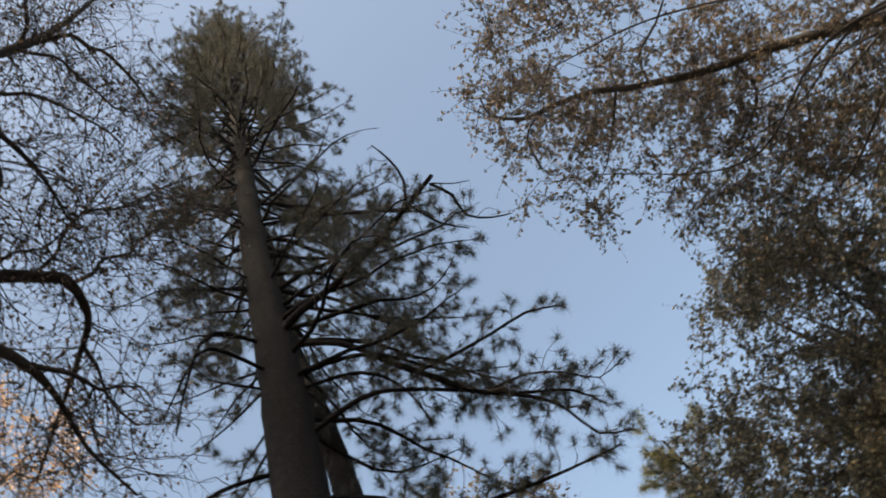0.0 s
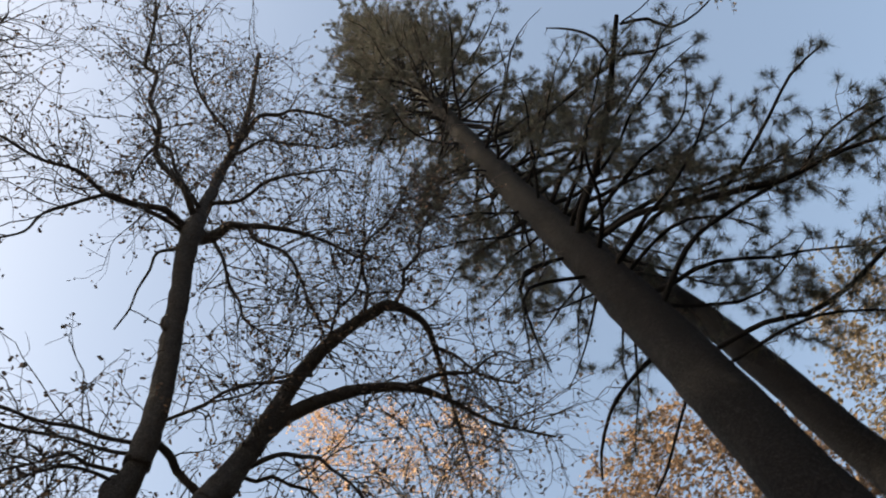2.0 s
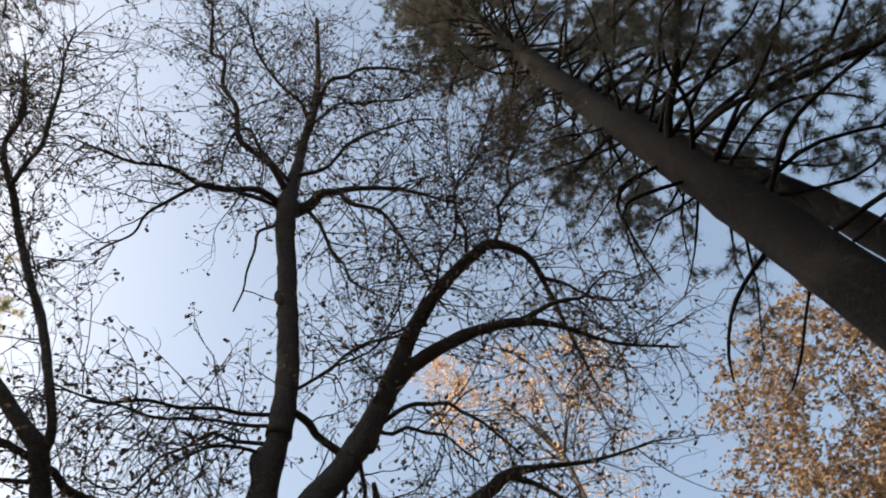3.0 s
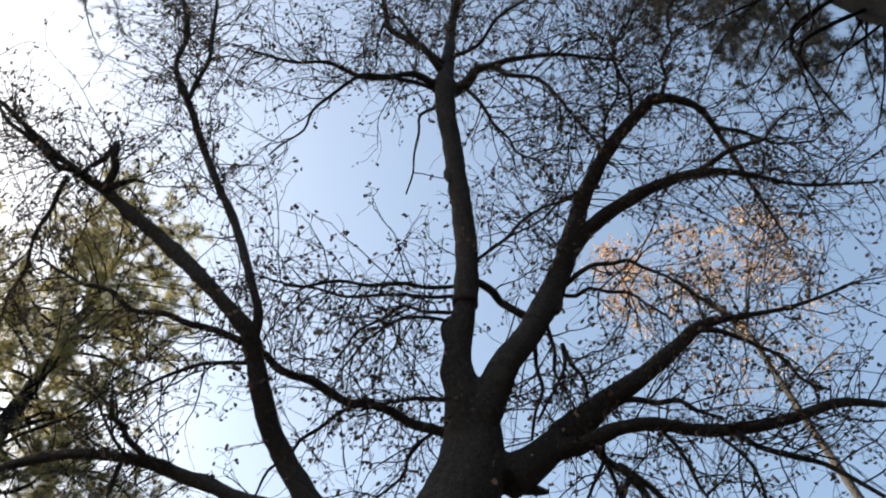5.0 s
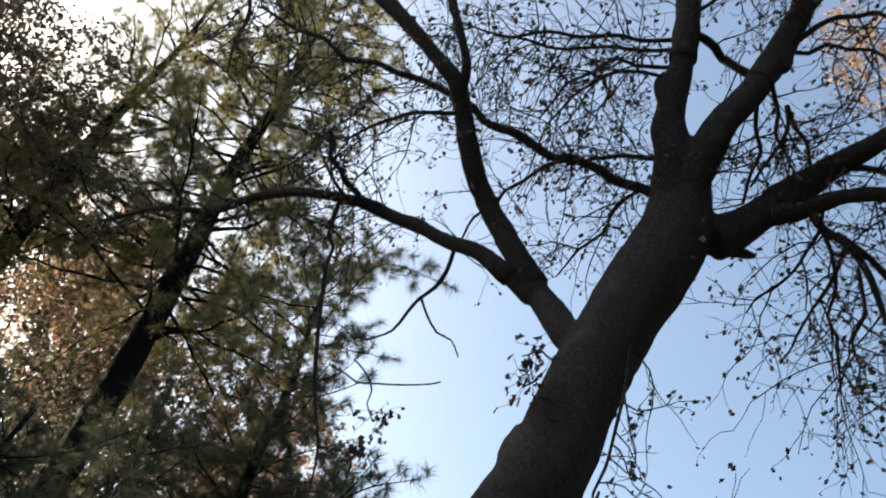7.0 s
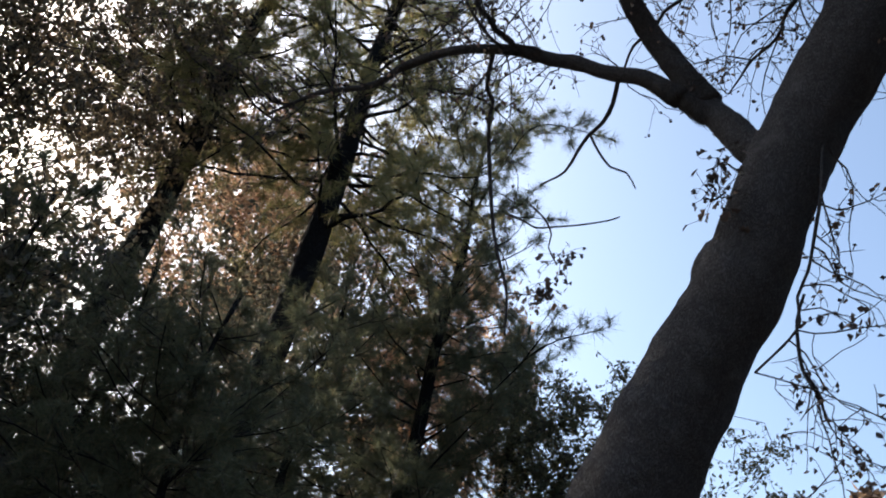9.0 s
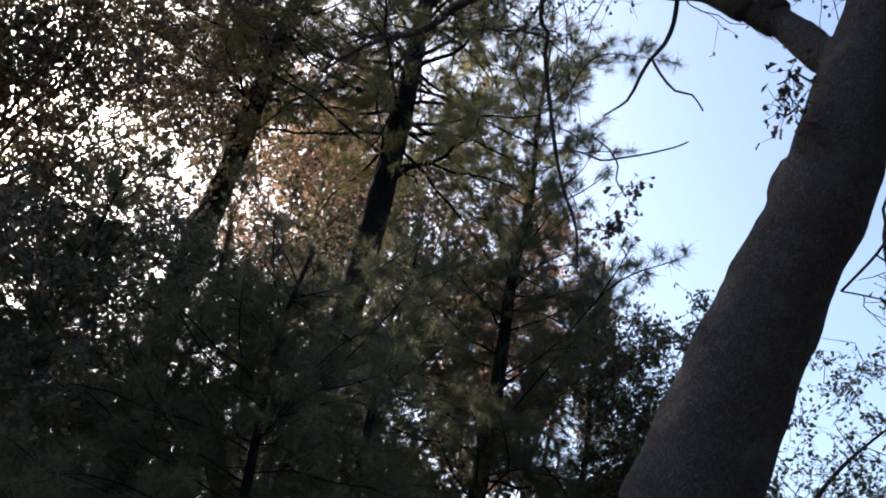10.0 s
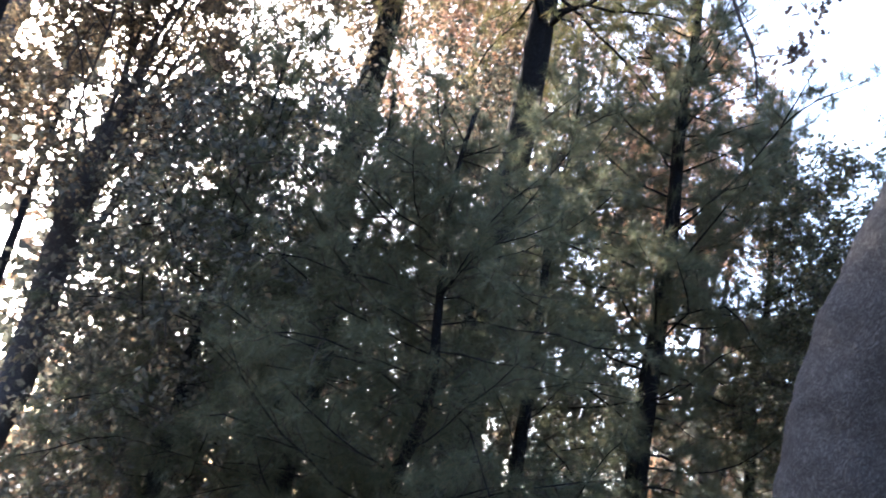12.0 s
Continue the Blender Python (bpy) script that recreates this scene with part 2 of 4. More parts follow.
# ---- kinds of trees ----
def pine(name, label, base, top, r0, crown_from, reach, spacing, seed, needle=SHADED_NEEDLE, needle_length=0.14, per_tuft=42,
         group="", named_limbs=(), dead_limbs=(), bushy=1.0, crooked=0.15, first_dead=0.0, needle_width=0.003, bare=0.3, slim=1.0, spread=0.8):
    """A pine: tapering trunk, whorls of branches with brushes of needles at their tips. reach(h, azimuth): a branch's length, h from 0 at the crown's foot to 1 at the top."""
    rng = np.random.default_rng(seed)
    tree = thing(name, base, label, group=group)
    base, top = np.array(base, float), np.array(top, float)
    height = top[2] - base[2]
    h = np.linspace(0, 1, 9)
    knots = [(*(base + (top - base) * t + rng.normal(size=3) * (crooked * 0.25, crooked * 0.25, 0) * (0 < t < 1)),
              max(0.02, r0 * (1 - t) ** 0.8 * (1 + 0.45 * max(0, 1 - t * height / 0.8)))) for t in h]
    knots[0] = (*(base + (0, 0, -0.15)), knots[0][3])
    line = smooth_path(knots, 0.22)
    s = Sheet()
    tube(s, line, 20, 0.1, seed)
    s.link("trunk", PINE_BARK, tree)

    def axis(z):
        return np.array([np.interp(z, line[:, 2], line[:, k]) for k in range(4)])

    small, green = Sheet(), Sheet()
    tips, ways = [], []

    def dress(path, bare=bare, live=True, more=1.0):
        """Side shoots and needle brushes along one branch."""
        seg = np.linalg.norm(np.diff(path[:, :3], axis=0), axis=1)
        total = seg.sum()
        run = np.concatenate([[0], np.cumsum(seg)]) / total
        for u in np.arange(bare, 1.0, 0.13 / (total * bushy * more) if live else 0.24 / total):
            u = min(1, u + rng.uniform(-0.04, 0.04))
            p = np.array([np.interp(u, run, path[:, k]) for k in range(3)])
            i = min(len(path) - 2, int(np.searchsorted(run, u)))
            f = unit(path[i + 1, :3] - path[max(0, i - 1), :3])
            side = unit(np.cross(f, rng.normal(size=3)))
            way = unit(f * 0.8 + side * 0.8 + np.array((0, 0, 0.12)))
            ln = (0.2 + 0.35 * total * (1 - u) * rng.uniform(0.5, 1)) * rng.uniform(0.5, 1.1)
            q, e = wander(rng, p, way, ln, 5, 0.3, (0, 0, 0.09 if live else -0.03))
            twig(small, q, 0.006, 0.003)
            if live:
                tips.append(q[-1]), ways.append(e)
                if ln > 0.3:
                    for a in (1, 2, 3):
                        if rng.random() < 0.65:
                            q2, e2 = wander(rng, q[a], unit(e + rng.normal(size=3) * 0.8), ln * 0.4, 3, 0.2, (0, 0, 0.08))
                            twig(small, q2, 0.004, 0.002)
                            tips.append(q2[-1]), ways.append(e2)
        if live:
            tips.append(path[-1, :3]), ways.append(unit(path[-1, :3] - path[-2, :3]))

    z, turn = crown_from, rng.uniform(0, 6.28)
    while z < top[2] - 0.3:
        hh = (z - crown_from) / (top[2] - crown_from)
        for k in range(rng.integers(3, 5)):
            turn += 2.4 + rng.uniform(-0.5, 0.5)
            ln = reach(hh, turn) * rng.uniform(0.65, 1.15)
            if ln < 0.15:
                continue
            a = axis(z + rng.uniform(-0.1, 0.1))
            way = np.array((math.cos(turn), math.sin(turn), 0.1 + 0.4 * hh))
            n = max(4, int(ln / 0.25))
            q, _ = wander(rng, a[:3], way, ln, n, 0.19, (0, 0, -0.05 + 0.07 * hh))
            rad = np.linspace(min(a[3] * 0.4, slim * (0.008 + 0.009 * ln)), 0.004, n + 1)
            path = np.column_stack([q, rad])
            s = Sheet()
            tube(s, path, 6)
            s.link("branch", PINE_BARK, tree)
            dress(path, live=rng.random() > first_dead * (1 - hh))
        z += spacing * rng.uniform(0.7, 1.3)
    def rooted(knots):
        """A limb that starts beside the trunk begins inside it."""
        x, y, z, r = axis(knots[0][2])
        if math.dist((x, y), knots[0][:2]) > 0.9:
            return knots
        out = [k for k in knots[1:] if math.dist(axis(k[2])[:2], k[:2]) > 1.15 * axis(k[2])[3]]
        return [(x, y, z, knots[0][3])] + out if len(out) > 1 else knots

    for knots in named_limbs:
        path = smooth_path(rooted(knots), 0.15) * (1, 1, 1, 0.8)
        s = Sheet()
        tube(s, path, 8, 0.12, 3, 9)
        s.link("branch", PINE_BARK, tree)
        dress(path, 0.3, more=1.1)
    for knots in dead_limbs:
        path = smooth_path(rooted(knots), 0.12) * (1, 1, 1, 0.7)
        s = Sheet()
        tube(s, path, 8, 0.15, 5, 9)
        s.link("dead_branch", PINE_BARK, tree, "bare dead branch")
        dress(path, 0.2, live=False)
    tufts(green, rng, np.array(tips), np.array(ways), needle_length, per_tuft, spread, needle_width)
    small.link("twig_growth", TWIG_BARK, tree, kind="stuff")
    green.link("needle_foliage", needle, tree, "brushes of long needles", smooth=False, kind="stuff")
    return tree


def broadleaf(name, label, base, r0, fork, clumps, leaf, size, seed, group="", boughs=5, named_limbs=(), bark_mat=OAK_BARK, hang=0.3, gaps=-0.15, low=0.55, lobed=False, stout=1.0):
    """A leafy tree: trunk to the fork, boughs into each clump, twigs to each spray of leaves. clumps: centre, half sizes, sprays, leaves a spray, spread."""
    rng = np.random.default_rng(seed)
    tree = thing(name, base, label, group=group)
    base, fork = np.array(base, float), np.array(fork, float)
    t = np.linspace(0, 1, 6)[:, None]
    mid = base + (fork - base) * t + rng.normal(size=(6, 3)) * (0.12, 0.12, 0) * (t > 0) * (t < 1)
    mid[0, 2] -= 0.15
    trunk = smooth_path(np.column_stack([mid, r0 * (1.25 - 0.65 * t[:, 0])]), 0.2)
    s = Sheet()
    tube(s, trunk, 16, 0.12, seed)
    s.link("trunk", bark_mat, tree)
    stems = [trunk[len(trunk) // 2:, :3]]
    small, green = Sheet(), Sheet()
    for knots in named_limbs:
        path = smooth_path(knots, 0.15) * (1, 1, 1, 0.72)
        s = Sheet()
        tube(s, path, 8, 0.12, 2, 8)
        s.link("bough", bark_mat, tree)
        stems.append(path[:, :3])
    sprays = []
    for c, half, count, per, spread in clumps:
        c, half = np.array(c, float), np.array(half, float)
        for k in range(boughs):
            end = c + unit(rng.normal(size=3)) * half * rng.uniform(0.3, 0.85)
            a = trunk[int(len(trunk) * rng.uniform(low, 1.0)) - 1]
            m1 = a[:3] + (end - a[:3]) * 0.35 + np.array((0, 0, 0.12 * np.linalg.norm(end - a[:3]))) + rng.normal(size=3) * 0.15
            m2 = a[:3] + (end - a[:3]) * 0.7 + rng.normal(size=3) * 0.3
            rr = min(a[3] * 0.5, stout * (0.010 * np.linalg.norm(end - a[:3]) + 0.02))
            path = smooth_path([(*a[:3], rr), (*m1, rr * 0.75), (*m2, rr * 0.45), (*end, 0.008)], 0.2)
            s = Sheet()
            tube(s, path, 7, 0.1, seed + k, 6)
            s.link("bough", bark_mat, tree)
            stems.append(path[len(path) // 4:, :3])
        got = 0
        for _ in range(count * 6):
            p = c + unit(rng.normal(size=3)) * half * rng.random() ** 0.4
            if noise.noise(Vector(p) * 0.75 + Vector((seed, 0, 0))) > gaps and p[2] > 0.4:
                sprays.append((p, per, spread))
                got += 1
                if got >= count:
                    break
    # the nearest sprays first, each from the nearest wood that has grown so far
    stem = np.concatenate(stems)
    order = sorted(sprays, key=lambda spray: np.linalg.norm(stem - spray[0], axis=1).min())
    wood = np.empty((len(stem) + 2 * len(order), 3))
    wood[:len(stem)] = stem
    grown = len(stem)
    spots = []
    for p, per, spread in order:
        gap = np.linalg.norm(wood[:grown] - p, axis=1)
        a = wood[int(np.argmin(gap))].copy()
        m = a + (p - a) * 0.55 + rng.normal(size=3) * min(0.12, 0.3 * gap.min()) + np.array((0, 0, 0.08 * gap.min()))
        twig(small, np.array([a, m, p]), 0.006 + 0.004 * min(2, gap.min()), 0.004)
        wood[grown], wood[grown + 1] = m, p
        grown += 2
        # fine twigs fan out from the spray's foot, with the leaves along them
        fan = 6
        way = unit(rng.normal(size=(fan, 3)) + unit(p - a) * 0.6)
        ln = spread * rng.uniform(1.0, 2.2, (fan, 1))
        bend = rng.normal(size=(fan, 3)) * 0.3 * ln
        for w, e in zip(way * ln, bend):
            twig(small, np.array([p, p + w * 0.5 + e * 0.25, p + w + e]), 0.0034, 0.0016)
        which = np.arange(per) % fan
        u = rng.uniform(0.15, 1.02, (per, 1))
        spots.append(p + way[which] * ln[which] * u + bend[which] * u**2 + rng.normal(size=(per, 3)) * size * 0.3)
    leaves(green, rng, np.concatenate(spots), size, hang, lobed)
    small.link("twig_growth", TWIG_BARK, tree, kind="stuff")
    green.link("foliage", leaf, tree, smooth=False, kind="stuff")
    return tree


# ---- ground ----
def forest_floor():
    m, n, l, bsdf, out = material("leaf_litter")
    co = n.new("ShaderNodeTexCoord")
    big = n.new("ShaderNodeTexNoise")
    big.inputs["Scale"].default_value, big.inputs["Detail"].default_value = 0.8, 6
    small = n.new("ShaderNodeTexVoronoi")
    small.inputs["Scale"].default_value = 14
    l.new(co.outputs["Object"], big.inputs["Vector"]), l.new(co.outputs["Object"], small.inputs["Vector"])
    soil = ramp(n, [(0.3, (0.03, 0.026, 0.021)), (0.7, (0.075, 0.062, 0.05))])
    litter = ramp(n, [(0.0, (0.04, 0.033, 0.027)), (0.5, (0.095, 0.077, 0.058)), (1.0, (0.16, 0.128, 0.094))])
    l.new(big.outputs["Fac"], soil.inputs[0]), l.new(small.outputs["Color"], litter.inputs[0])
    mix = n.new("ShaderNodeMix")
    mix.data_type = "RGBA"
    mix.inputs[0].default_value = 0.6
    l.new(soil.outputs[0], mix.inputs[6]), l.new(litter.outputs[0], mix.inputs[7])
    l.new(mix.outputs[2], bsdf.inputs["Base Color"])
    bump = n.new("ShaderNodeBump")
    bump.inputs["Distance"].default_value = 0.03
    l.new(small.outputs["Distance"], bump.inputs["Height"]), l.new(bump.outputs[0], bsdf.inputs["Normal"])
    bsdf.inputs["Roughness"].default_value = 0.95
    r = np.concatenate([np.linspace(0, 30, 50), np.geomspace(32, 2500, 24)])
    a = np.linspace(0, 2 * math.pi, 96, endpoint=False)
    pts = [(0, 0, -0.05)]
    for q in r[1:]:
        for b in a:
            x, y = q * math.cos(b), q * math.sin(b)
            pts.append((x, y, -0.05 + 0.08 * noise.noise(Vector((x, y, 0)) * 0.35) + 0.0004 * min(q, 400) * noise.noise(Vector((x, y, 3)) * 0.02) * 8))
    k = np.arange(96)
    tris = np.stack([np.zeros(96, int), 1 + k, 1 + (k + 1) % 96], -1)
    quads = []
    for i in range(len(r) - 2):
        s = 1 + i * 96
        quads.append(np.stack([s + k, s + 96 + k, s + 96 + (k + 1) % 96, s + (k + 1) % 96], -1))
    sheet = Sheet()
    sheet.add(np.array(pts), np.concatenate(quads), tris)
    tagged(sheet.link("ground", m), "forest floor covered with brown leaf litter", "ground", kind="structure")


forest_floor()


def polar(az, d, z):
    return (d * math.sin(radians(az)), d * math.cos(radians(az)), z)


# ---- the big bare oak beside the path ----
def bare_oak():
    rng = np.random.default_rng(5)
    tree = thing("oak_tree", (-4.1, -1.55, 0), "big dark spreading oak almost bare, few withered brown leaves")
    stems = []

    def grow(name, sides, rough, knots):
        path = smooth_path(knots, 0.045)
        s = Sheet()
        tube(s, path, sides, rough, len(stems), 7)
        s.link(name, OAK_BARK, tree)
        stems.append(path)

    trunk = Sheet()

    def foot(*knots):
        # the thick foot of a bough, grown into the trunk
        tube(trunk, smooth_path(knots, 0.04), 24, 0.12, 2, 7)

    def bough(*knots):
        grow("bough", 16, 0.19, knots)

    def branch(*knots):
        # a little crookedness between the knots
        bent = [knots[0]]
        for a, b in zip(knots, knots[1:]):
            mid = (np.array(a) + np.array(b)) / 2
            sway = (0.035 if mid[3] > 0.03 else 0.075) * math.dist(a[:3], b[:3])
            bent += [(*(mid[:3] + rng.normal(size=3) * sway), mid[3]), b]
        grow("branch", 8, 0.16, bent)

    path = smooth_path([(-4.09, -1.68, -0.20, 0.470), (-4.06, -1.64, 0.35, 0.360), (-3.99, -1.56, 1.30, 0.300), (-3.88, -1.46, 2.49, 0.269), (-3.65, -1.01, 3.54, 0.217), (-3.52, -0.78, 3.92, 0.195), (-3.47, -0.67, 4.27, 0.181), (-3.41, -0.47, 4.76, 0.190), (-3.31, -0.25, 5.16, 0.194), (-3.24, -0.19, 5.44, 0.166), (-3.15, -0.20, 5.68, 0.124), (-3.08, -0.21, 5.85, 0.039)], 0.045)
    stems.append(path)
    tube(trunk, path, 40, 0.085, 0, 5)
    foot((-3.17, -0.23, 5.43, 0.103), (-3.06, -0.22, 5.64, 0.104), (-2.97, -0.24, 5.83, 0.090), (-2.78, -0.16, 6.13, 0.065), (-2.60, -0.12, 6.51, 0.059))
    foot((-3.15, -0.15, 5.44, 0.090), (-3.09, -0.08, 5.57, 0.096), (-2.97, 0.03, 5.76, 0.086), (-2.91, 0.23, 6.03, 0.077), (-2.86, 0.42, 6.45, 0.072))
    foot((-3.37, -0.03, 5.28, 0.122), (-3.37, 0.11, 5.38, 0.106), (-3.37, 0.30, 5.56, 0.083), (-3.32, 0.55, 5.75, 0.064))
    foot((-3.43, -0.61, 4.51, 0.068), (-3.48, -0.77, 4.75, 0.085), (-3.56, -0.96, 5.12, 0.070), (-3.51, -1.07, 5.30, 0.061))
    foot((-3.53, -0.96, 5.01, 0.059), (-3.45, -1.08, 5.09, 0.050), (-3.37, -1.25, 5.20, 0.040))
    foot((-3.35, 0.26, 5.45, 0.052), (-3.35, 0.44, 5.49, 0.042))
    bough((-2.78, -0.16, 6.13, 0.077), (-2.60, -0.12, 6.51, 0.070), (-2.31, -0.14, 7.13, 0.065), (-2.05, -0.17, 7.70, 0.069), (-1.96, -0.15, 7.94, 0.079))
    bough((-2.01, -0.18, 8.03, 0.081), (-1.93, -0.11, 8.78, 0.047), (-1.85, -0.06, 9.42, 0.043), (-1.71, 0.03, 10.17, 0.042), (-1.42, 0.08, 10.93, 0.027), (-0.97, 0.06, 11.69, 0.019))
    bough((-2.91, 0.23, 6.03, 0.080), (-2.86, 0.42, 6.45, 0.075), (-2.75, 0.58, 6.83, 0.068), (-2.57, 0.74, 7.17, 0.053), (-2.32, 1.00, 7.44, 0.048), (-2.11, 1.29, 7.61, 0.039))
    bough((-2.11, 1.29, 7.61, 0.044), (-2.15, 1.47, 7.67, 0.032), (-2.25, 1.66, 7.69, 0.026), (-2.50, 1.83, 7.64, 0.020), (-2.82, 2.02, 7.55, 0.015), (-3.16, 2.22, 7.29, 0.009))
    bough((-2.87, 0.46, 6.61, 0.064), (-2.80, 0.60, 6.81, 0.056), (-2.69, 0.79, 6.94, 0.050), (-2.58, 1.07, 7.04, 0.043), (-2.48, 1.33, 7.02, 0.036), (-2.44, 1.54, 6.98, 0.028), (-2.49, 1.80, 6.97, 0.019), (-2.57, 2.12, 6.92, 0.013), (-2.60, 2.60, 6.92, 0.008))
    bough((-3.37, 0.30, 5.56, 0.098), (-3.32, 0.55, 5.75, 0.075), (-3.25, 0.81, 5.89, 0.056), (-3.19, 1.10, 6.11, 0.048), (-3.13, 1.27, 6.22, 0.035), (-3.18, 1.52, 6.35, 0.021), (-3.19, 1.91, 6.43, 0.014), (-3.14, 2.30, 6.53, 0.009))
    bough((-3.35, 0.26, 5.45, 0.062), (-3.35, 0.44, 5.49, 0.050), (-3.32, 0.61, 5.55, 0.042), (-3.35, 0.84, 5.60, 0.040), (-3.42, 1.13, 5.59, 0.038), (-3.47, 1.41, 5.65, 0.036), (-3.47, 1.65, 5.69, 0.032), (-3.42, 1.92, 5.73, 0.029), (-3.44, 2.19, 5.70, 0.021), (-3.52, 2.60, 5.65, 0.013))
    bough((-3.56, -0.96, 5.12, 0.084), (-3.51, -1.07, 5.30, 0.074), (-3.43, -1.25, 5.61, 0.068), (-3.24, -1.37, 5.80, 0.063), (-2.95, -1.44, 6.06, 0.057), (-2.81, -1.47, 6.13, 0.055), (-2.71, -1.59, 6.25, 0.046), (-2.60, -1.80, 6.49, 0.050), (-2.48, -2.08, 6.79, 0.048), (-2.36, -2.37, 7.07, 0.046), (-2.29, -2.61, 7.34, 0.040), (-2.18, -2.85, 7.50, 0.031), (-2.01, -3.15, 7.75, 0.025), (-1.78, -3.53, 8.08, 0.017), (-1.60, -3.97, 8.34, 0.009))
    bough((-2.88, -1.44, 6.10, 0.034), (-2.76, -1.40, 6.20, 0.027), (-2.66, -1.47, 6.45, 0.028), (-2.52, -1.66, 7.03, 0.031), (-2.36, -1.86, 7.48, 0.028), (-2.15, -2.08, 8.03, 0.028))
    bough((-2.15, -2.08, 8.03, 0.028), (-2.02, -2.12, 8.14, 0.028), (-1.76, -2.27, 8.48, 0.022), (-1.58, -2.23, 8.85, 0.021), (-1.36, -2.30, 9.18, 0.017), (-1.76, -2.44, 9.59, 0.015), (-1.33, -2.60, 10.26, 0.010))
    bough((-3.45, -1.08, 5.09, 0.059), (-3.37, -1.25, 5.20, 0.047), (-3.38, -1.46, 5.31, 0.043), (-3.40, -1.68, 5.48, 0.043), (-3.42, -1.89, 5.61, 0.042), (-3.39, -2.10, 5.71, 0.036), (-3.41, -2.54, 5.86, 0.030), (-3.53, -3.00, 5.98, 0.032), (-3.67, -3.38, 6.02, 0.024), (-3.72, -3.91, 6.12, 0.017), (-3.83, -4.47, 6.13, 0.011))
    branch((-2.44, 1.45, 7.00, 0.022), (-2.31, 1.64, 6.99, 0.018), (-2.27, 1.88, 7.03, 0.011), (-2.11, 2.08, 7.13, 0.007))
    branch((-3.15, 1.25, 6.21, 0.021), (-3.17, 1.45, 6.13, 0.015), (-3.24, 1.67, 5.99, 0.012), (-3.36, 1.90, 5.78, 0.008))
    branch((-3.44, 1.29, 5.58, 0.019), (-3.50, 1.49, 5.45, 0.017), (-3.51, 1.70, 5.34, 0.015), (-3.58, 1.93, 5.14, 0.012))
    branch((-3.31, 0.66, 5.81, 0.021), (-3.31, 0.79, 5.78, 0.018), (-3.33, 1.02, 5.77, 0.015), (-3.39, 1.24, 5.65, 0.010))
    branch((-3.35, 0.46, 5.59, 0.025), (-3.46, 0.64, 5.33, 0.021), (-3.58, 0.75, 5.12, 0.018), (-3.65, 0.81, 4.87, 0.013), (-3.72, 0.82, 4.62, 0.008))
    branch((-3.43, 0.59, 5.39, 0.018), (-3.53, 0.75, 5.30, 0.018), (-3.65, 0.93, 5.14, 0.016), (-3.75, 1.11, 4.96, 0.013), (-3.83, 1.24, 4.81, 0.008))
    branch((-3.39, -0.05, 5.28, 0.067), (-3.45, 0.07, 5.29, 0.040), (-3.50, 0.19, 5.30, 0.012))
    branch((-1.94, -2.14, 8.20, 0.020), (-1.74, -2.02, 8.56, 0.018), (-1.38, -2.01, 9.15, 0.014), (-0.99, -1.98, 9.62, 0.007))
    branch((-2.25, -2.53, 7.17, 0.029), (-2.14, -2.47, 7.30, 0.029), (-2.01, -2.47, 7.45, 0.026), (-2.13, -2.67, 7.38, 0.018), (-2.18, -2.80, 7.37, 0.016))
    branch((-2.23, -2.53, 7.18, 0.025), (-2.22, -2.43, 7.23, 0.021), (-2.22, -2.34, 7.27, 0.012))
    branch((-2.15, -2.79, 7.38, 0.022), (-2.05, -3.01, 7.54, 0.020), (-1.94, -3.22, 7.70, 0.018), (-1.78, -3.42, 7.87, 0.012))
    branch((-2.17, -2.83, 7.35, 0.018), (-2.36, -2.95, 7.22, 0.016), (-2.73, -3.18, 7.05, 0.012), (-3.03, -3.39, 6.90, 0.008))
    branch((-3.36, -0.27, 5.64, 0.036), (-3.35, -0.38, 5.71, 0.031), (-3.33, -0.65, 5.89, 0.029), (-3.30, -0.93, 5.99, 0.028), (-3.20, -1.27, 6.18, 0.027), (-3.09, -1.43, 6.27, 0.025), (-2.99, -1.62, 6.33, 0.023), (-2.89, -1.92, 6.41, 0.020), (-2.79, -2.25, 6.45, 0.018), (-2.61, -2.54, 6.53, 0.013), (-2.44, -2.79, 6.60, 0.009))
    branch((-3.30, -0.86, 5.94, 0.014), (-3.37, -1.10, 5.84, 0.012), (-3.46, -1.27, 5.73, 0.010), (-3.59, -1.47, 5.55, 0.007))
    branch((-3.34, -0.36, 5.72, 0.013), (-3.43, -0.55, 5.63, 0.011), (-3.59, -0.75, 5.47, 0.008), (-3.69, -0.88, 5.35, 0.005))
    branch((-3.15, -0.21, 5.70, 0.015), (-3.19, -0.50, 5.82, 0.013), (-3.25, -0.68, 5.88, 0.010), (-3.32, -0.83, 5.94, 0.009))
    branch((-3.37, -2.09, 5.67, 0.020), (-3.24, -2.18, 5.74, 0.021), (-3.10, -2.24, 5.78, 0.017), (-2.97, -2.24, 5.88, 0.008))
    branch((-3.43, -2.28, 5.79, 0.015), (-3.57, -2.34, 5.60, 0.015), (-3.66, -2.33, 5.43, 0.013), (-3.88, -2.30, 4.91, 0.012), (-4.03, -2.25, 4.59, 0.010), (-4.21, -2.20, 4.16, 0.006))
    branch((-3.42, -1.43, 5.28, 0.014), (-3.55, -1.53, 5.12, 0.013), (-3.65, -1.70, 5.01, 0.010), (-3.72, -1.92, 4.86, 0.005))
    branch((-3.39, -2.02, 5.66, 0.013), (-3.22, -2.20, 5.66, 0.011), (-2.98, -2.31, 5.81, 0.007))
    branch((-3.52, -1.58, 4.99, 0.008), (-3.67, -1.50, 4.88, 0.007), (-3.75, -1.37, 4.77, 0.004))
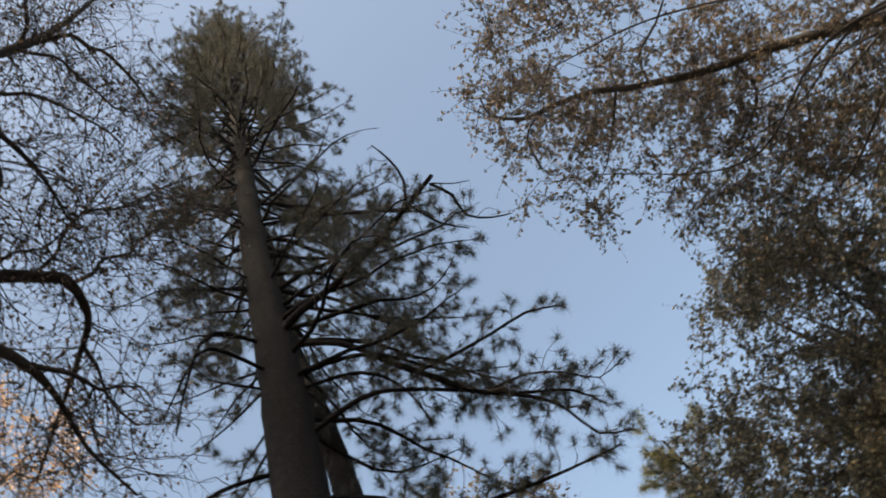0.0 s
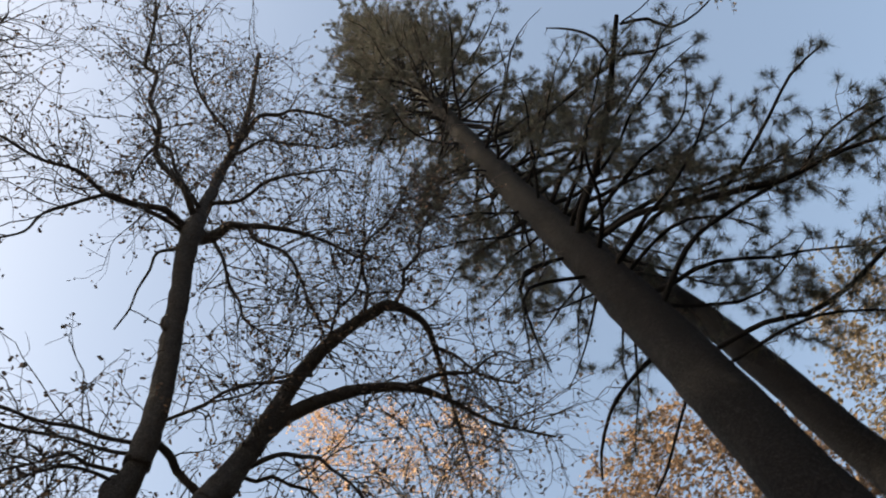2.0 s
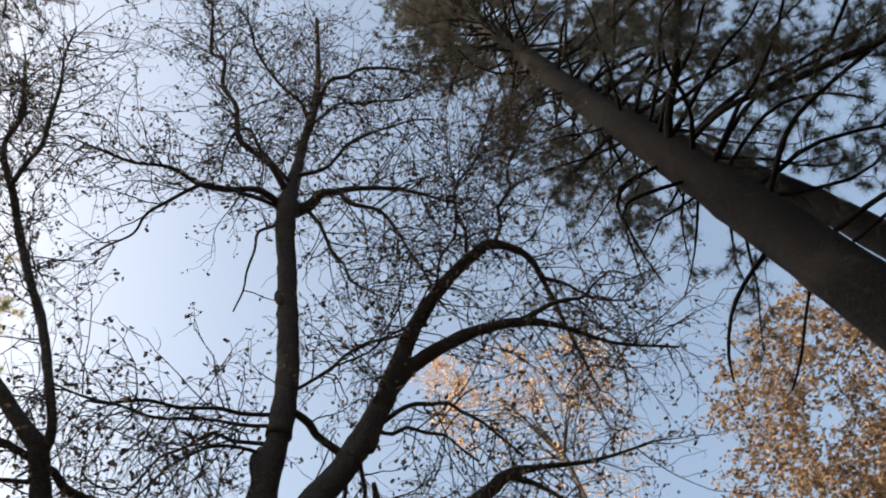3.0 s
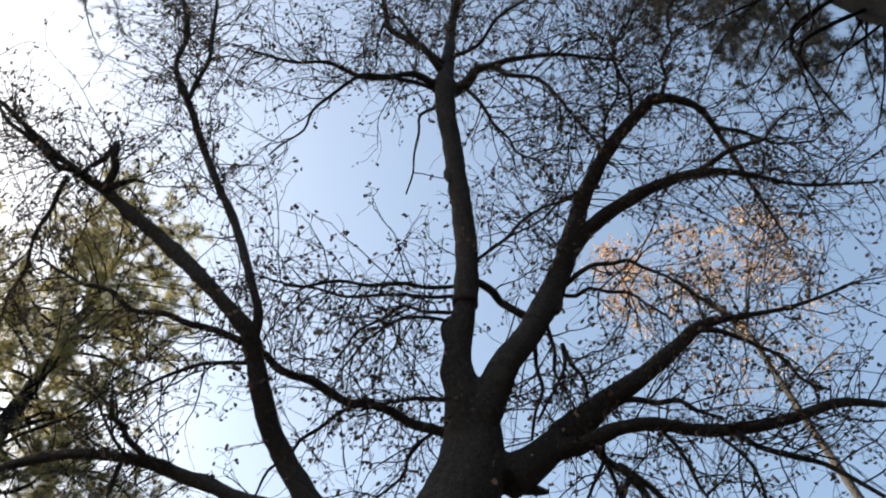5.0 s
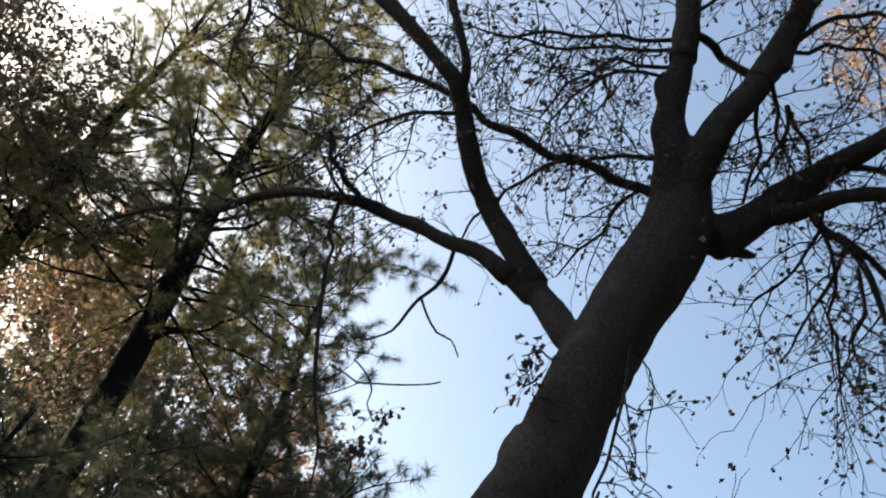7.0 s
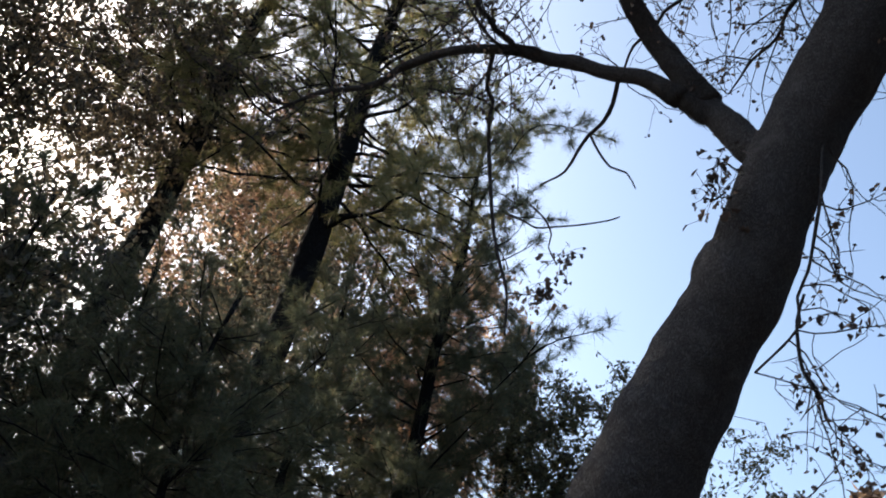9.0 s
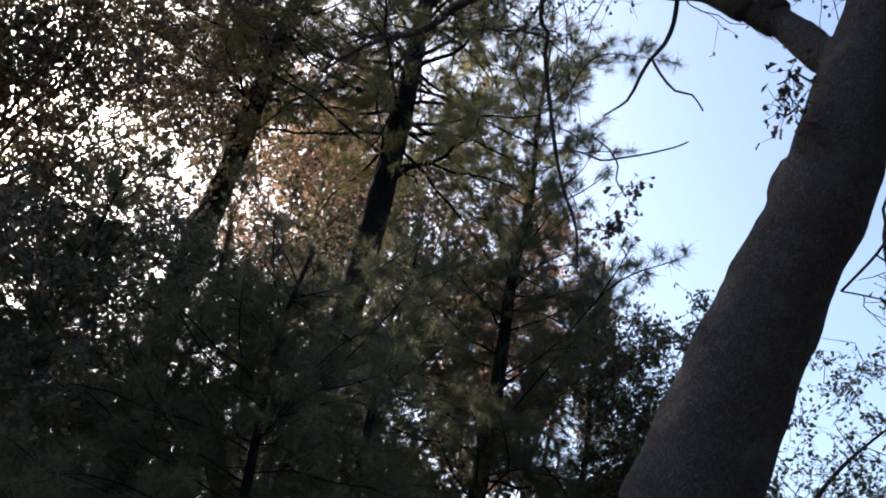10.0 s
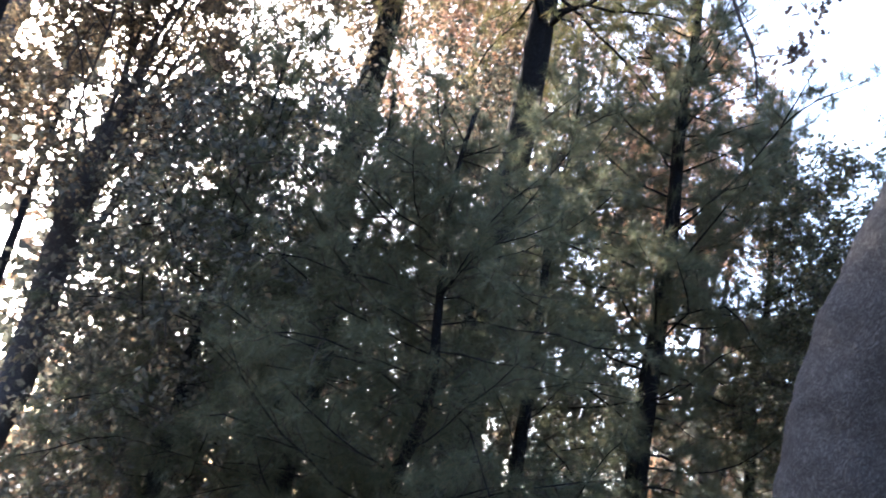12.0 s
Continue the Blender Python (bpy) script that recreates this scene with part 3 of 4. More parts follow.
    branch((-3.82, -2.13, 4.74, 0.006), (-3.93, -2.00, 4.72, 0.006), (-3.98, -1.75, 4.75, 0.005), (-3.99, -1.52, 4.79, 0.004))
    branch((-3.76, -1.98, 4.75, 0.006), (-3.99, -1.92, 4.71, 0.005), (-4.10, -1.91, 4.58, 0.004))
    branch((-2.99, -1.46, 6.04, 0.013), (-2.98, -1.60, 6.05, 0.013), (-2.95, -1.76, 6.01, 0.012), (-3.01, -1.99, 6.00, 0.010), (-3.06, -2.19, 5.91, 0.007))
    branch((-2.74, -0.07, 6.32, 0.024), (-2.91, 0.06, 6.34, 0.024), (-2.95, 0.23, 6.18, 0.024))
    branch((-2.75, -0.15, 6.20, 0.012), (-2.71, -0.57, 6.21, 0.010), (-2.66, -1.04, 6.28, 0.009), (-2.54, -1.45, 6.36, 0.005))
    branch((-2.85, -0.21, 6.03, 0.012), (-2.78, -0.50, 6.05, 0.010), (-2.86, -0.74, 5.98, 0.008), (-2.99, -0.92, 5.86, 0.005))
    branch((-2.65, -0.12, 6.37, 0.012), (-2.51, 0.14, 6.44, 0.010), (-2.40, 0.38, 6.58, 0.009), (-2.35, 0.64, 6.67, 0.007))
    branch((-2.90, 0.45, 6.43, 0.018), (-2.77, 0.67, 6.46, 0.014), (-2.75, 0.87, 6.44, 0.012), (-2.83, 1.08, 6.34, 0.010), (-2.97, 1.32, 6.18, 0.007))
    branch((-2.93, 0.43, 6.41, 0.014), (-2.90, 0.62, 6.40, 0.012), (-2.92, 0.85, 6.34, 0.010), (-3.04, 1.06, 6.22, 0.007))
    branch((-2.95, 0.31, 6.17, 0.014), (-3.07, 0.34, 5.98, 0.012), (-3.18, 0.36, 5.77, 0.008), (-3.36, 0.43, 5.62, 0.006))
    branch((-3.01, 0.23, 6.03, 0.015), (-3.18, 0.24, 5.78, 0.011), (-3.34, 0.14, 5.54, 0.008))
    branch((-1.89, -0.19, 8.12, 0.028), (-1.73, -0.38, 8.41, 0.024), (-1.46, -0.61, 8.98, 0.021), (-1.17, -0.75, 9.52, 0.017), (-0.86, -0.91, 10.15, 0.013), (-0.49, -1.08, 10.67, 0.008))
    branch((-1.97, -0.24, 8.04, 0.028), (-1.86, -0.56, 7.95, 0.023), (-1.71, -0.99, 7.94, 0.016), (-1.59, -1.44, 7.89, 0.010), (-1.49, -1.64, 7.86, 0.006))
    branch((-2.00, -0.26, 8.03, 0.017), (-1.80, -0.71, 7.85, 0.014), (-1.88, -0.97, 7.68, 0.012), (-2.05, -1.17, 7.48, 0.008), (-2.14, -1.40, 7.29, 0.006))
    branch((-2.05, -0.14, 8.01, 0.055), (-1.97, -0.01, 7.94, 0.046), (-1.87, 0.09, 7.97, 0.032), (-1.83, 0.30, 7.97, 0.023), (-1.81, 0.56, 7.95, 0.017), (-1.84, 0.86, 7.91, 0.011), (-1.85, 1.12, 7.75, 0.006))
    branch((-1.85, 0.22, 7.97, 0.017), (-1.91, 0.49, 7.72, 0.014), (-2.13, 0.71, 7.40, 0.010), (-2.39, 0.90, 7.16, 0.008))
    branch((-1.92, -0.10, 8.58, 0.018), (-1.68, 0.30, 8.73, 0.014), (-1.55, 0.69, 8.94, 0.010), (-1.49, 1.04, 9.01, 0.007))
    branch((-1.75, 0.02, 10.06, 0.027), (-1.43, 0.18, 10.32, 0.022), (-1.32, 0.50, 10.52, 0.017), (-1.37, 1.11, 10.76, 0.012))
    branch((-1.75, -0.01, 9.96, 0.022), (-1.46, -0.28, 10.11, 0.016), (-1.14, -0.55, 10.45, 0.011), (-0.80, -0.72, 10.68, 0.008))
    branch((-2.01, -0.22, 8.03, 0.019), (-2.09, -0.36, 7.68, 0.012), (-2.27, -0.42, 7.39, 0.008), (-2.44, -0.49, 7.09, 0.006))
    branch((-2.00, -0.01, 7.93, 0.017), (-2.17, 0.16, 7.54, 0.012), (-2.32, 0.29, 7.37, 0.008), (-2.40, 0.46, 7.32, 0.006))
    branch((-1.79, -0.04, 9.74, 0.018), (-1.55, 0.25, 9.79, 0.013), (-1.49, 0.67, 9.77, 0.011), (-1.37, 0.98, 9.76, 0.008))
    branch((-1.88, -0.16, 8.28, 0.018), (-1.60, -0.48, 8.75, 0.014), (-1.66, -0.62, 8.83, 0.012), (-1.95, -0.71, 8.64, 0.007))
    branch((-2.08, 1.36, 7.62, 0.017), (-1.94, 1.44, 7.97, 0.013), (-1.75, 1.57, 8.32, 0.011), (-1.54, 1.77, 8.63, 0.007))
    branch((-2.17, 1.14, 7.58, 0.015), (-2.01, 1.12, 7.91, 0.013), (-1.83, 1.17, 8.28, 0.011), (-1.52, 1.43, 8.72, 0.009), (-1.29, 1.58, 9.04, 0.007))
    branch((-2.40, 0.92, 7.36, 0.012), (-2.19, 0.95, 7.55, 0.010), (-1.94, 1.08, 7.83, 0.008), (-1.74, 1.09, 8.11, 0.007))
    branch((-2.41, 1.79, 7.70, 0.015), (-2.47, 2.06, 7.58, 0.011), (-2.51, 2.44, 7.52, 0.009))
    branch((-2.49, 0.80, 7.01, 0.012), (-2.53, 0.52, 6.92, 0.009), (-2.64, 0.26, 6.78, 0.007), (-2.68, 0.06, 6.65, 0.005))
    branch((-3.36, -0.38, 4.70, 0.008), (-3.34, -0.44, 4.24, 0.008), (-3.41, -0.51, 3.89, 0.007), (-3.43, -0.55, 3.66, 0.006), (-3.43, -0.72, 3.43, 0.005))
    branch((-3.42, -0.53, 3.78, 0.006), (-3.50, -0.56, 3.52, 0.008), (-3.56, -0.51, 3.43, 0.006), (-3.64, -0.47, 3.30, 0.004))
    branch((-3.24, -0.76, 4.33, 0.005), (-3.17, -0.81, 4.33, 0.004), (-3.16, -0.88, 4.28, 0.004))
    branch((-3.29, -0.82, 4.26, 0.005), (-3.28, -0.87, 4.21, 0.004), (-3.23, -0.90, 4.19, 0.004))
    branch((-2.78, -0.17, 6.36, 0.014), (-2.68, -0.51, 6.28, 0.012), (-2.61, -0.91, 6.26, 0.010), (-2.58, -1.21, 6.21, 0.006))
    branch((-2.81, -0.21, 6.10, 0.013), (-2.69, -0.52, 6.04, 0.009), (-2.72, -0.77, 5.86, 0.008), (-2.80, -0.91, 5.65, 0.006))
    branch((-3.37, 0.50, 5.57, 0.014), (-3.50, 0.56, 5.38, 0.012), (-3.63, 0.58, 5.18, 0.010), (-3.76, 0.57, 4.97, 0.009), (-3.86, 0.57, 4.77, 0.006))
    branch((-3.47, 0.63, 5.32, 0.014), (-3.60, 0.53, 5.15, 0.010), (-3.74, 0.38, 4.96, 0.007), (-3.80, 0.29, 4.82, 0.004))
    branch((-3.53, 0.68, 5.23, 0.012), (-3.63, 0.69, 5.01, 0.010), (-3.76, 0.65, 4.79, 0.007), (-3.81, 0.65, 4.66, 0.004))
    branch((-3.64, 0.90, 5.15, 0.012), (-3.73, 0.97, 4.95, 0.010), (-3.82, 0.99, 4.77, 0.007), (-3.89, 0.98, 4.59, 0.004))
    branch((-3.38, 0.86, 5.61, 0.012), (-3.47, 0.97, 5.43, 0.011), (-3.60, 1.05, 5.21, 0.009), (-3.73, 1.09, 4.98, 0.007), (-3.82, 1.08, 4.81, 0.004))
    branch((-3.41, 1.16, 5.63, 0.012), (-3.47, 1.27, 5.46, 0.011), (-3.57, 1.34, 5.26, 0.009), (-3.70, 1.35, 5.06, 0.006))
    branch((-3.38, 0.54, 5.53, 0.011), (-3.50, 0.45, 5.34, 0.009), (-3.62, 0.27, 5.17, 0.008), (-3.68, 0.14, 5.06, 0.004))
    branch((-3.15, 0.41, 6.18, 0.015), (-3.26, 0.50, 5.97, 0.012), (-3.39, 0.52, 5.74, 0.008))
    branch((-3.15, 0.41, 6.18, 0.014), (-3.32, 0.33, 5.96, 0.012), (-3.41, 0.20, 5.78, 0.007))
    # burrs on the trunk and the boughs
    for x, y, z, r in ((-2.89, 0.38, 6.26, 0.062), (-2.33, -0.18, 7.09, 0.057), (-2.88, -0.26, 6.01, 0.072), (-3.50, -0.92, 3.93, 0.098), (-3.63, -1.13, 3.58, 0.093)):
        tube(trunk, smooth_path([(x, y, z - r * 2.2, r * 0.3), (x, y, z - r * 1.1, r * 0.7), (x, y, z, r * 0.85), (x, y, z + r * 1.1, r * 0.65), (x, y, z + r * 2.2, r * 0.3)], 0.03), 12, 0.3, z, 9)
    stem = trunk.link("trunk", OAK_BARK, tree, "forked grey trunk with rounded burrs")
    knit = stem.modifiers.new("knit", "REMESH")
    knit.mode, knit.voxel_size, knit.use_smooth_shade = "VOXEL", 0.014, True
    soft = stem.modifiers.new("soft", "SMOOTH")
    soft.factor, soft.iterations = 0.5, 7
    small, brown = Sheet(), Sheet()
    spots = []
    for path in stems[1:]:
        run = np.concatenate([[0], np.cumsum(np.linalg.norm(np.diff(path[:, :3], axis=0), axis=1))])
        u = 0.1
        while u < run[-1]:
            i = int(np.searchsorted(run, u))
            p, r = path[i, :3], path[i, 3]
            f = unit(path[i, :3] - path[i - 1, :3])
            thin = r < 0.045
            wispy = path[:, 3].max() < 0.009 or (p[2] < 5.3 and p[1] < -1.2)
            wispy = wispy and p[1] < -1.0
            if (thin or rng.random() < 0.1) and (p[2] > 5.4 or rng.random() < 0.55):
                side = unit(np.cross(f, rng.normal(size=3)))
                way = unit(f * rng.uniform(0.2, 0.9) + side + np.array((0, 0, 0.1)))
                ln = rng.uniform(0.3, 0.85) * (1.0 if thin else 0.7)
                if wispy:
                    ln *= 0.35
                elif p[2] < 4.8:
                    ln *= 0.7
                    way = unit(way + (0, 0.9, -0.2))
                q, e = wander(rng, p, way, ln, 7, 0.2, (0, 0, -0.05))
                if np.linalg.norm(q[-1] - (-2.3, -0.95, 7.2)) < 0.75 or np.linalg.norm(q[-1] - (-3.64, -1.66, 4.82)) < 0.62 or (np.linalg.norm(q[-1] - (-3.7, -1.56, 5.47)) < 0.62 and rng.random() < 0.75):
                    u += 0.1
                    continue
                if p[2] < 5.2 and np.linalg.norm(stems[0][:, :3] - q[-1], axis=1).min() < 0.36:
                    u += 0.05
                    continue
                twig(small, q, min(0.006, 0.5 * r + 0.0015), 0.0022)
                for k in range(1, 8):
                    if rng.random() < 0.75:
                        w2 = unit(e + rng.normal(size=3) * 0.9)
                        q2, e2 = wander(rng, q[k], w2, ln * rng.uniform(0.25, 0.6), 5, 0.28, (0, 0, -0.08))
                        twig(small, q2, 0.0026, 0.0014)
                        if rng.random() < 0.62:
                            spots.append(q2[-1])
                        if rng.random() < 0.45:
                            spots.append(q2[3])
                        if rng.random() < 0.4:
                            q3, _ = wander(rng, q2[2], unit(e2 + rng.normal(size=3)), ln * 0.25, 3, 0.3, (0, 0, -0.1))
                            twig(small, q3, 0.002, 0.0012)
                            if rng.random() < 0.6:
                                spots.append(q3[-1])
            u += rng.uniform(0.03, 0.075) * (0.75 if p[2] > 7 else 1.0) * (3.0 if wispy else 1.0)
    # a few hanging bunches of larger withered leaves low on the tree
    bunch = []
    for x, y, z in ((-3.16, -0.83, 4.34), (-3.26, -0.86, 4.23), (-4.09, -1.9, 4.63), (-4.15, -1.95, 4.43), (-4.15, -2.02, 4.48)):
        for k in range(9):
            q, _ = wander(rng, (x, y, z), rng.normal(size=3) + np.array((0, 0, -0.6)), rng.uniform(0.08, 0.22), 4, 0.25, (0, 0, -0.1))
            twig(small, q, 0.002, 0.0012)
            bunch += [q[-1], q[2]]
    leaves(brown, rng, np.array(bunch), 0.05, 0.9, lobed=True)
    spots = np.array(spots)
    leaves(brown, rng, spots, 0.033, 0.8, lobed=True)
    leaves(brown, rng, spots + rng.normal(size=spots.shape) * 0.024, 0.03, 0.8)
    small.link("twig_growth", TWIG_BARK, tree, kind="stuff")
    brown.link("foliage", DRY_LEAF, tree, "sparse withered brown leaves", smooth=False, kind="stuff")


bare_oak()


# ---- pines beside the path ----
def near_reach(h, az):
    away = 0.5 + 0.5 * math.cos(az - 0.5)
    low = max(0.0, 1 - h / 0.3)
    if h < 0.3 and math.cos(az + 1.05) > 0.8:
        return 0.0
    return (2.6 - 1.0 * low) * (1 - 0.4 * h**2) * (0.85 + 0.25 * away) + 1.2 * low * away**2


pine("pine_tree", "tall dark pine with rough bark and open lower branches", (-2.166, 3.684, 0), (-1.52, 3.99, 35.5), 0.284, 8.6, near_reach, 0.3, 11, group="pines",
     named_limbs=(
         ((-1.64, 3.68, 10.01, 0.042), (-1.36, 3.99, 9.57, 0.041), (-1.00, 4.32, 9.10, 0.040), (-0.67, 4.55, 8.64, 0.044), (-0.54, 4.66, 8.45, 0.032), (-0.11, 4.93, 8.15, 0.024), (0.08, 5.08, 7.90, 0.018), (0.18, 5.28, 7.59, 0.015), (0.44, 5.38, 7.48, 0.010)),
         ((-1.56, 3.67, 8.08, 0.034), (-1.31, 3.88, 8.25, 0.030), (-0.98, 4.23, 8.45, 0.026), (-0.55, 4.72, 8.53, 0.025), (-0.13, 5.13, 8.50, 0.022), (0.24, 5.38, 8.42, 0.017), (0.43, 5.67, 8.30, 0.011)),
         ((-0.82, 4.45, 8.93, 0.025), (-0.50, 4.58, 8.99, 0.023), (-0.04, 4.70, 9.05, 0.020), (0.37, 4.79, 9.11, 0.017), (0.69, 4.96, 9.09, 0.012)),
         ((-0.37, 4.83, 8.47, 0.014), (-0.02, 4.96, 8.51, 0.014), (0.30, 5.19, 8.45, 0.011), (0.53, 5.37, 8.29, 0.008), (0.82, 5.41, 8.36, 0.006)),
         ((-1.54, 3.70, 9.00, 0.024), (-1.27, 4.03, 8.88, 0.022), (-1.01, 4.34, 8.62, 0.016), (-1.00, 4.62, 8.43, 0.011)),
         ((-1.55, 3.87, 7.37, 0.032), (-1.51, 4.10, 7.21, 0.027), (-1.36, 4.38, 7.16, 0.027), (-1.09, 4.62, 7.15, 0.025), (-0.65, 4.84, 7.16, 0.020), (-0.21, 5.01, 7.17, 0.016), (0.26, 5.15, 7.18, 0.009)),
         ((-1.65, 3.99, 7.13, 0.020), (-1.44, 4.19, 7.03, 0.017), (-1.24, 4.48, 6.97, 0.015), (-1.08, 4.75, 6.76, 0.011)),
         ((-1.88, 3.23, 10.04, 0.027), (-2.26, 3.13, 9.76, 0.026), (-2.53, 3.11, 9.46, 0.019), (-2.76, 3.14, 9.13, 0.013), (-2.92, 3.17, 8.94, 0.008)),
         ((-1.88, 3.87, 17.26, 0.052), (-1.45, 4.51, 15.55, 0.043), (-0.83, 4.76, 14.78, 0.037), (-0.08, 5.04, 14.05, 0.027), (0.40, 5.14, 13.67, 0.017)),
         ((-1.87, 3.81, 14.14, 0.039), (-1.20, 4.08, 13.61, 0.033), (-0.48, 4.33, 13.03, 0.024), (0.16, 4.62, 12.49, 0.012)),
     ), dead_limbs=(
         ((-1.73, 3.70, 10.09, 0.073), (-1.57, 3.69, 10.13, 0.067), (-1.04, 3.79, 10.39, 0.063), (-0.47, 3.81, 10.65, 0.055), (0.07, 3.75, 10.80, 0.046), (0.52, 3.68, 10.92, 0.036)),
         ((0.04, 3.76, 10.79, 0.023), (0.22, 3.51, 10.89, 0.023), (0.24, 3.28, 11.08, 0.020), (0.18, 3.06, 11.26, 0.010)),
         ((0.10, 3.76, 10.79, 0.020), (0.27, 4.15, 10.73, 0.020), (0.50, 4.41, 10.70, 0.010)),
         ((0.44, 3.74, 10.90, 0.026), (0.58, 4.02, 10.88, 0.027), (0.57, 4.32, 10.85, 0.024), (0.79, 4.50, 10.74, 0.017), (1.01, 4.59, 10.68, 0.010)),
         ((0.47, 3.75, 10.89, 0.013), (0.66, 3.92, 10.92, 0.010), (0.85, 4.04, 10.96, 0.007)),
         ((-2.14, 3.56, 7.78, 0.033), (-2.39, 3.43, 7.63, 0.028), (-2.62, 3.29, 7.49, 0.023), (-2.86, 3.22, 7.29, 0.018), (-2.99, 3.20, 7.10, 0.011)),
         ((-2.22, 3.68, 7.29, 0.020), (-2.45, 3.64, 7.08, 0.017), (-2.70, 3.55, 6.89, 0.015), (-2.86, 3.44, 6.75, 0.010)),
         ((-1.88, 2.92, 9.35, 0.032), (-2.20, 2.93, 9.04, 0.024), (-2.47, 2.95, 8.71, 0.018), (-2.70, 3.09, 8.32, 0.012)),
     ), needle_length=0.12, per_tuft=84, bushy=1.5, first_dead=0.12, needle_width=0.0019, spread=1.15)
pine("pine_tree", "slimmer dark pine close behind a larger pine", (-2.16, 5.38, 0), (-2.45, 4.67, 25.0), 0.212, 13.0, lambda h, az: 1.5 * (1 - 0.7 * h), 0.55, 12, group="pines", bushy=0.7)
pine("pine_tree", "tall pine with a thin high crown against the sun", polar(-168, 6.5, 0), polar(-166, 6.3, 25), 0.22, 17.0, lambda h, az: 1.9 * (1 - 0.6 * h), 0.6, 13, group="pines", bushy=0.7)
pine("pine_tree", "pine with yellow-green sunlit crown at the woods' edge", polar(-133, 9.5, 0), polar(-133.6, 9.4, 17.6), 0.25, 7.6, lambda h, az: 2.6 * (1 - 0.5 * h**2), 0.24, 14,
     SUNLIT_NEEDLE, 0.18, 58, "pines", bushy=0.85, needle_width=0.0033, bare=0.2)
pine("pine_tree", "pine with dark trunk deep in the woods", polar(-144, 10.5, 0), polar(-143.9, 10.4, 15.6), 0.27, 8.8, lambda h, az: 2.1 * (1 - 0.6 * h), 0.32, 15, SUNLIT_NEEDLE, 0.18, 66, "pines", bushy=0.75, needle_width=0.0027, bare=0.25)
pine("pine_tree", "young pine with open branches at the edge of the woods", polar(-121.5, 10.5, 0), polar(-121.8, 10.4, 11.6), 0.16, 1.5, lambda h, az: 2.0 * (1 - 0.4 * h), 0.3, 16, LIT_NEEDLE, 0.19, 76, "pines", bushy=0.8, needle_width=0.0027, bare=0.12, slim=0.7,
     named_limbs=(
         ((-8.95, -5.49, 5.60, 0.017), (-8.40, -4.40, 6.00, 0.013), (-8.01, -3.60, 6.46, 0.010), (-8.09, -2.94, 6.73, 0.006)),
         ((-8.15, -3.90, 6.30, 0.014), (-7.95, -3.60, 6.55, 0.010), (-7.87, -3.40, 6.85, 0.006)),
         ((-8.90, -5.50, 9.30, 0.017), (-8.00, -4.60, 9.45, 0.013), (-7.43, -3.90, 9.50, 0.010), (-7.75, -3.10, 9.45, 0.006)),
     ))
pine("pine_tree", "bushy young pine with dark drooping branches", polar(-136, 6.6, 0), polar(-136, 6.6, 4.9), 0.08, 0.8, lambda h, az: 2.0 * (1 - 0.55 * h), 0.2, 17, LIT_NEEDLE, 0.16, 76, "pines", bushy=0.95, needle_width=0.0022, bare=0.05, slim=0.35)
pine("pine_tree", "bushy pine with sunlit tips beside a leafy oak", polar(6, 10.2, 0), polar(6, 10, 11.6), 0.2, 3.0, lambda h, az: 1.8 * (1 - 0.4 * h), 0.24, 18, SUNLIT_NEEDLE, 0.18, 58, "pines", needle_width=0.0033)
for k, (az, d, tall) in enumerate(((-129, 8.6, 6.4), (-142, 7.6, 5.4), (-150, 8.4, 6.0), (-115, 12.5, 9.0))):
    pine("pine_tree", "bushy young pine crowding the dark understorey", polar(az, d, 0), polar(az, d, tall), 0.1, 0.8, lambda h, a: 1.6 * (1 - 0.5 * h), 0.24, 60 + k, LIT_NEEDLE, 0.17, 70, "pines", bushy=0.75, needle_width=0.0025, bare=0.05, slim=0.35)

# ---- leafy trees round the clearing ----
broadleaf("oak_tree", "leafy oak with olive-brown autumn leaves arching overhead", polar(62, 7.6, 0), 0.24, (5.6, 3.9, 8.2),
          [((3.0, 4.2, 11.0), (1.9, 2.2, 1.7), 330, 58, 0.2), ((5.7, 4.9, 10.8), (2.4, 2.8, 2.4), 430, 60, 0.25), ((4.4, 6.2, 9.8), (2.0, 1.6, 1.5), 120, 44, 0.25)],
          OLIVE_LEAF, 0.046, 21, "leafy trees", 5, lobed=True, stout=0.3, named_limbs=(
         ((5.55, 4.97, 9.66, 0.100), (4.64, 4.69, 10.02, 0.083), (3.72, 4.44, 10.25, 0.068), (3.31, 4.29, 10.37, 0.061), (2.90, 4.12, 10.49, 0.055), (2.59, 3.97, 10.66, 0.049), (2.18, 3.88, 10.80, 0.043), (1.81, 3.83, 10.91, 0.030), (1.51, 3.60, 11.06, 0.020), (1.53, 3.38, 11.14, 0.013)),
         ((2.02, 3.85, 10.86, 0.026), (1.74, 3.91, 10.78, 0.020), (1.61, 4.06, 10.62, 0.016), (1.58, 4.30, 10.52, 0.010)),
         ((2.81, 4.06, 10.55, 0.026), (2.52, 4.33, 10.39, 0.019), (2.18, 4.60, 10.22, 0.013)),
         ((3.15, 4.24, 10.46, 0.026), (3.29, 4.01, 10.75, 0.023), (3.71, 3.86, 10.88, 0.020), (4.04, 3.63, 10.95, 0.013)),
         ((4.02, 4.54, 10.18, 0.039), (3.94, 4.80, 9.81, 0.028), (3.58, 5.05, 9.70, 0.019), (3.24, 5.17, 9.65, 0.013)),
          ))
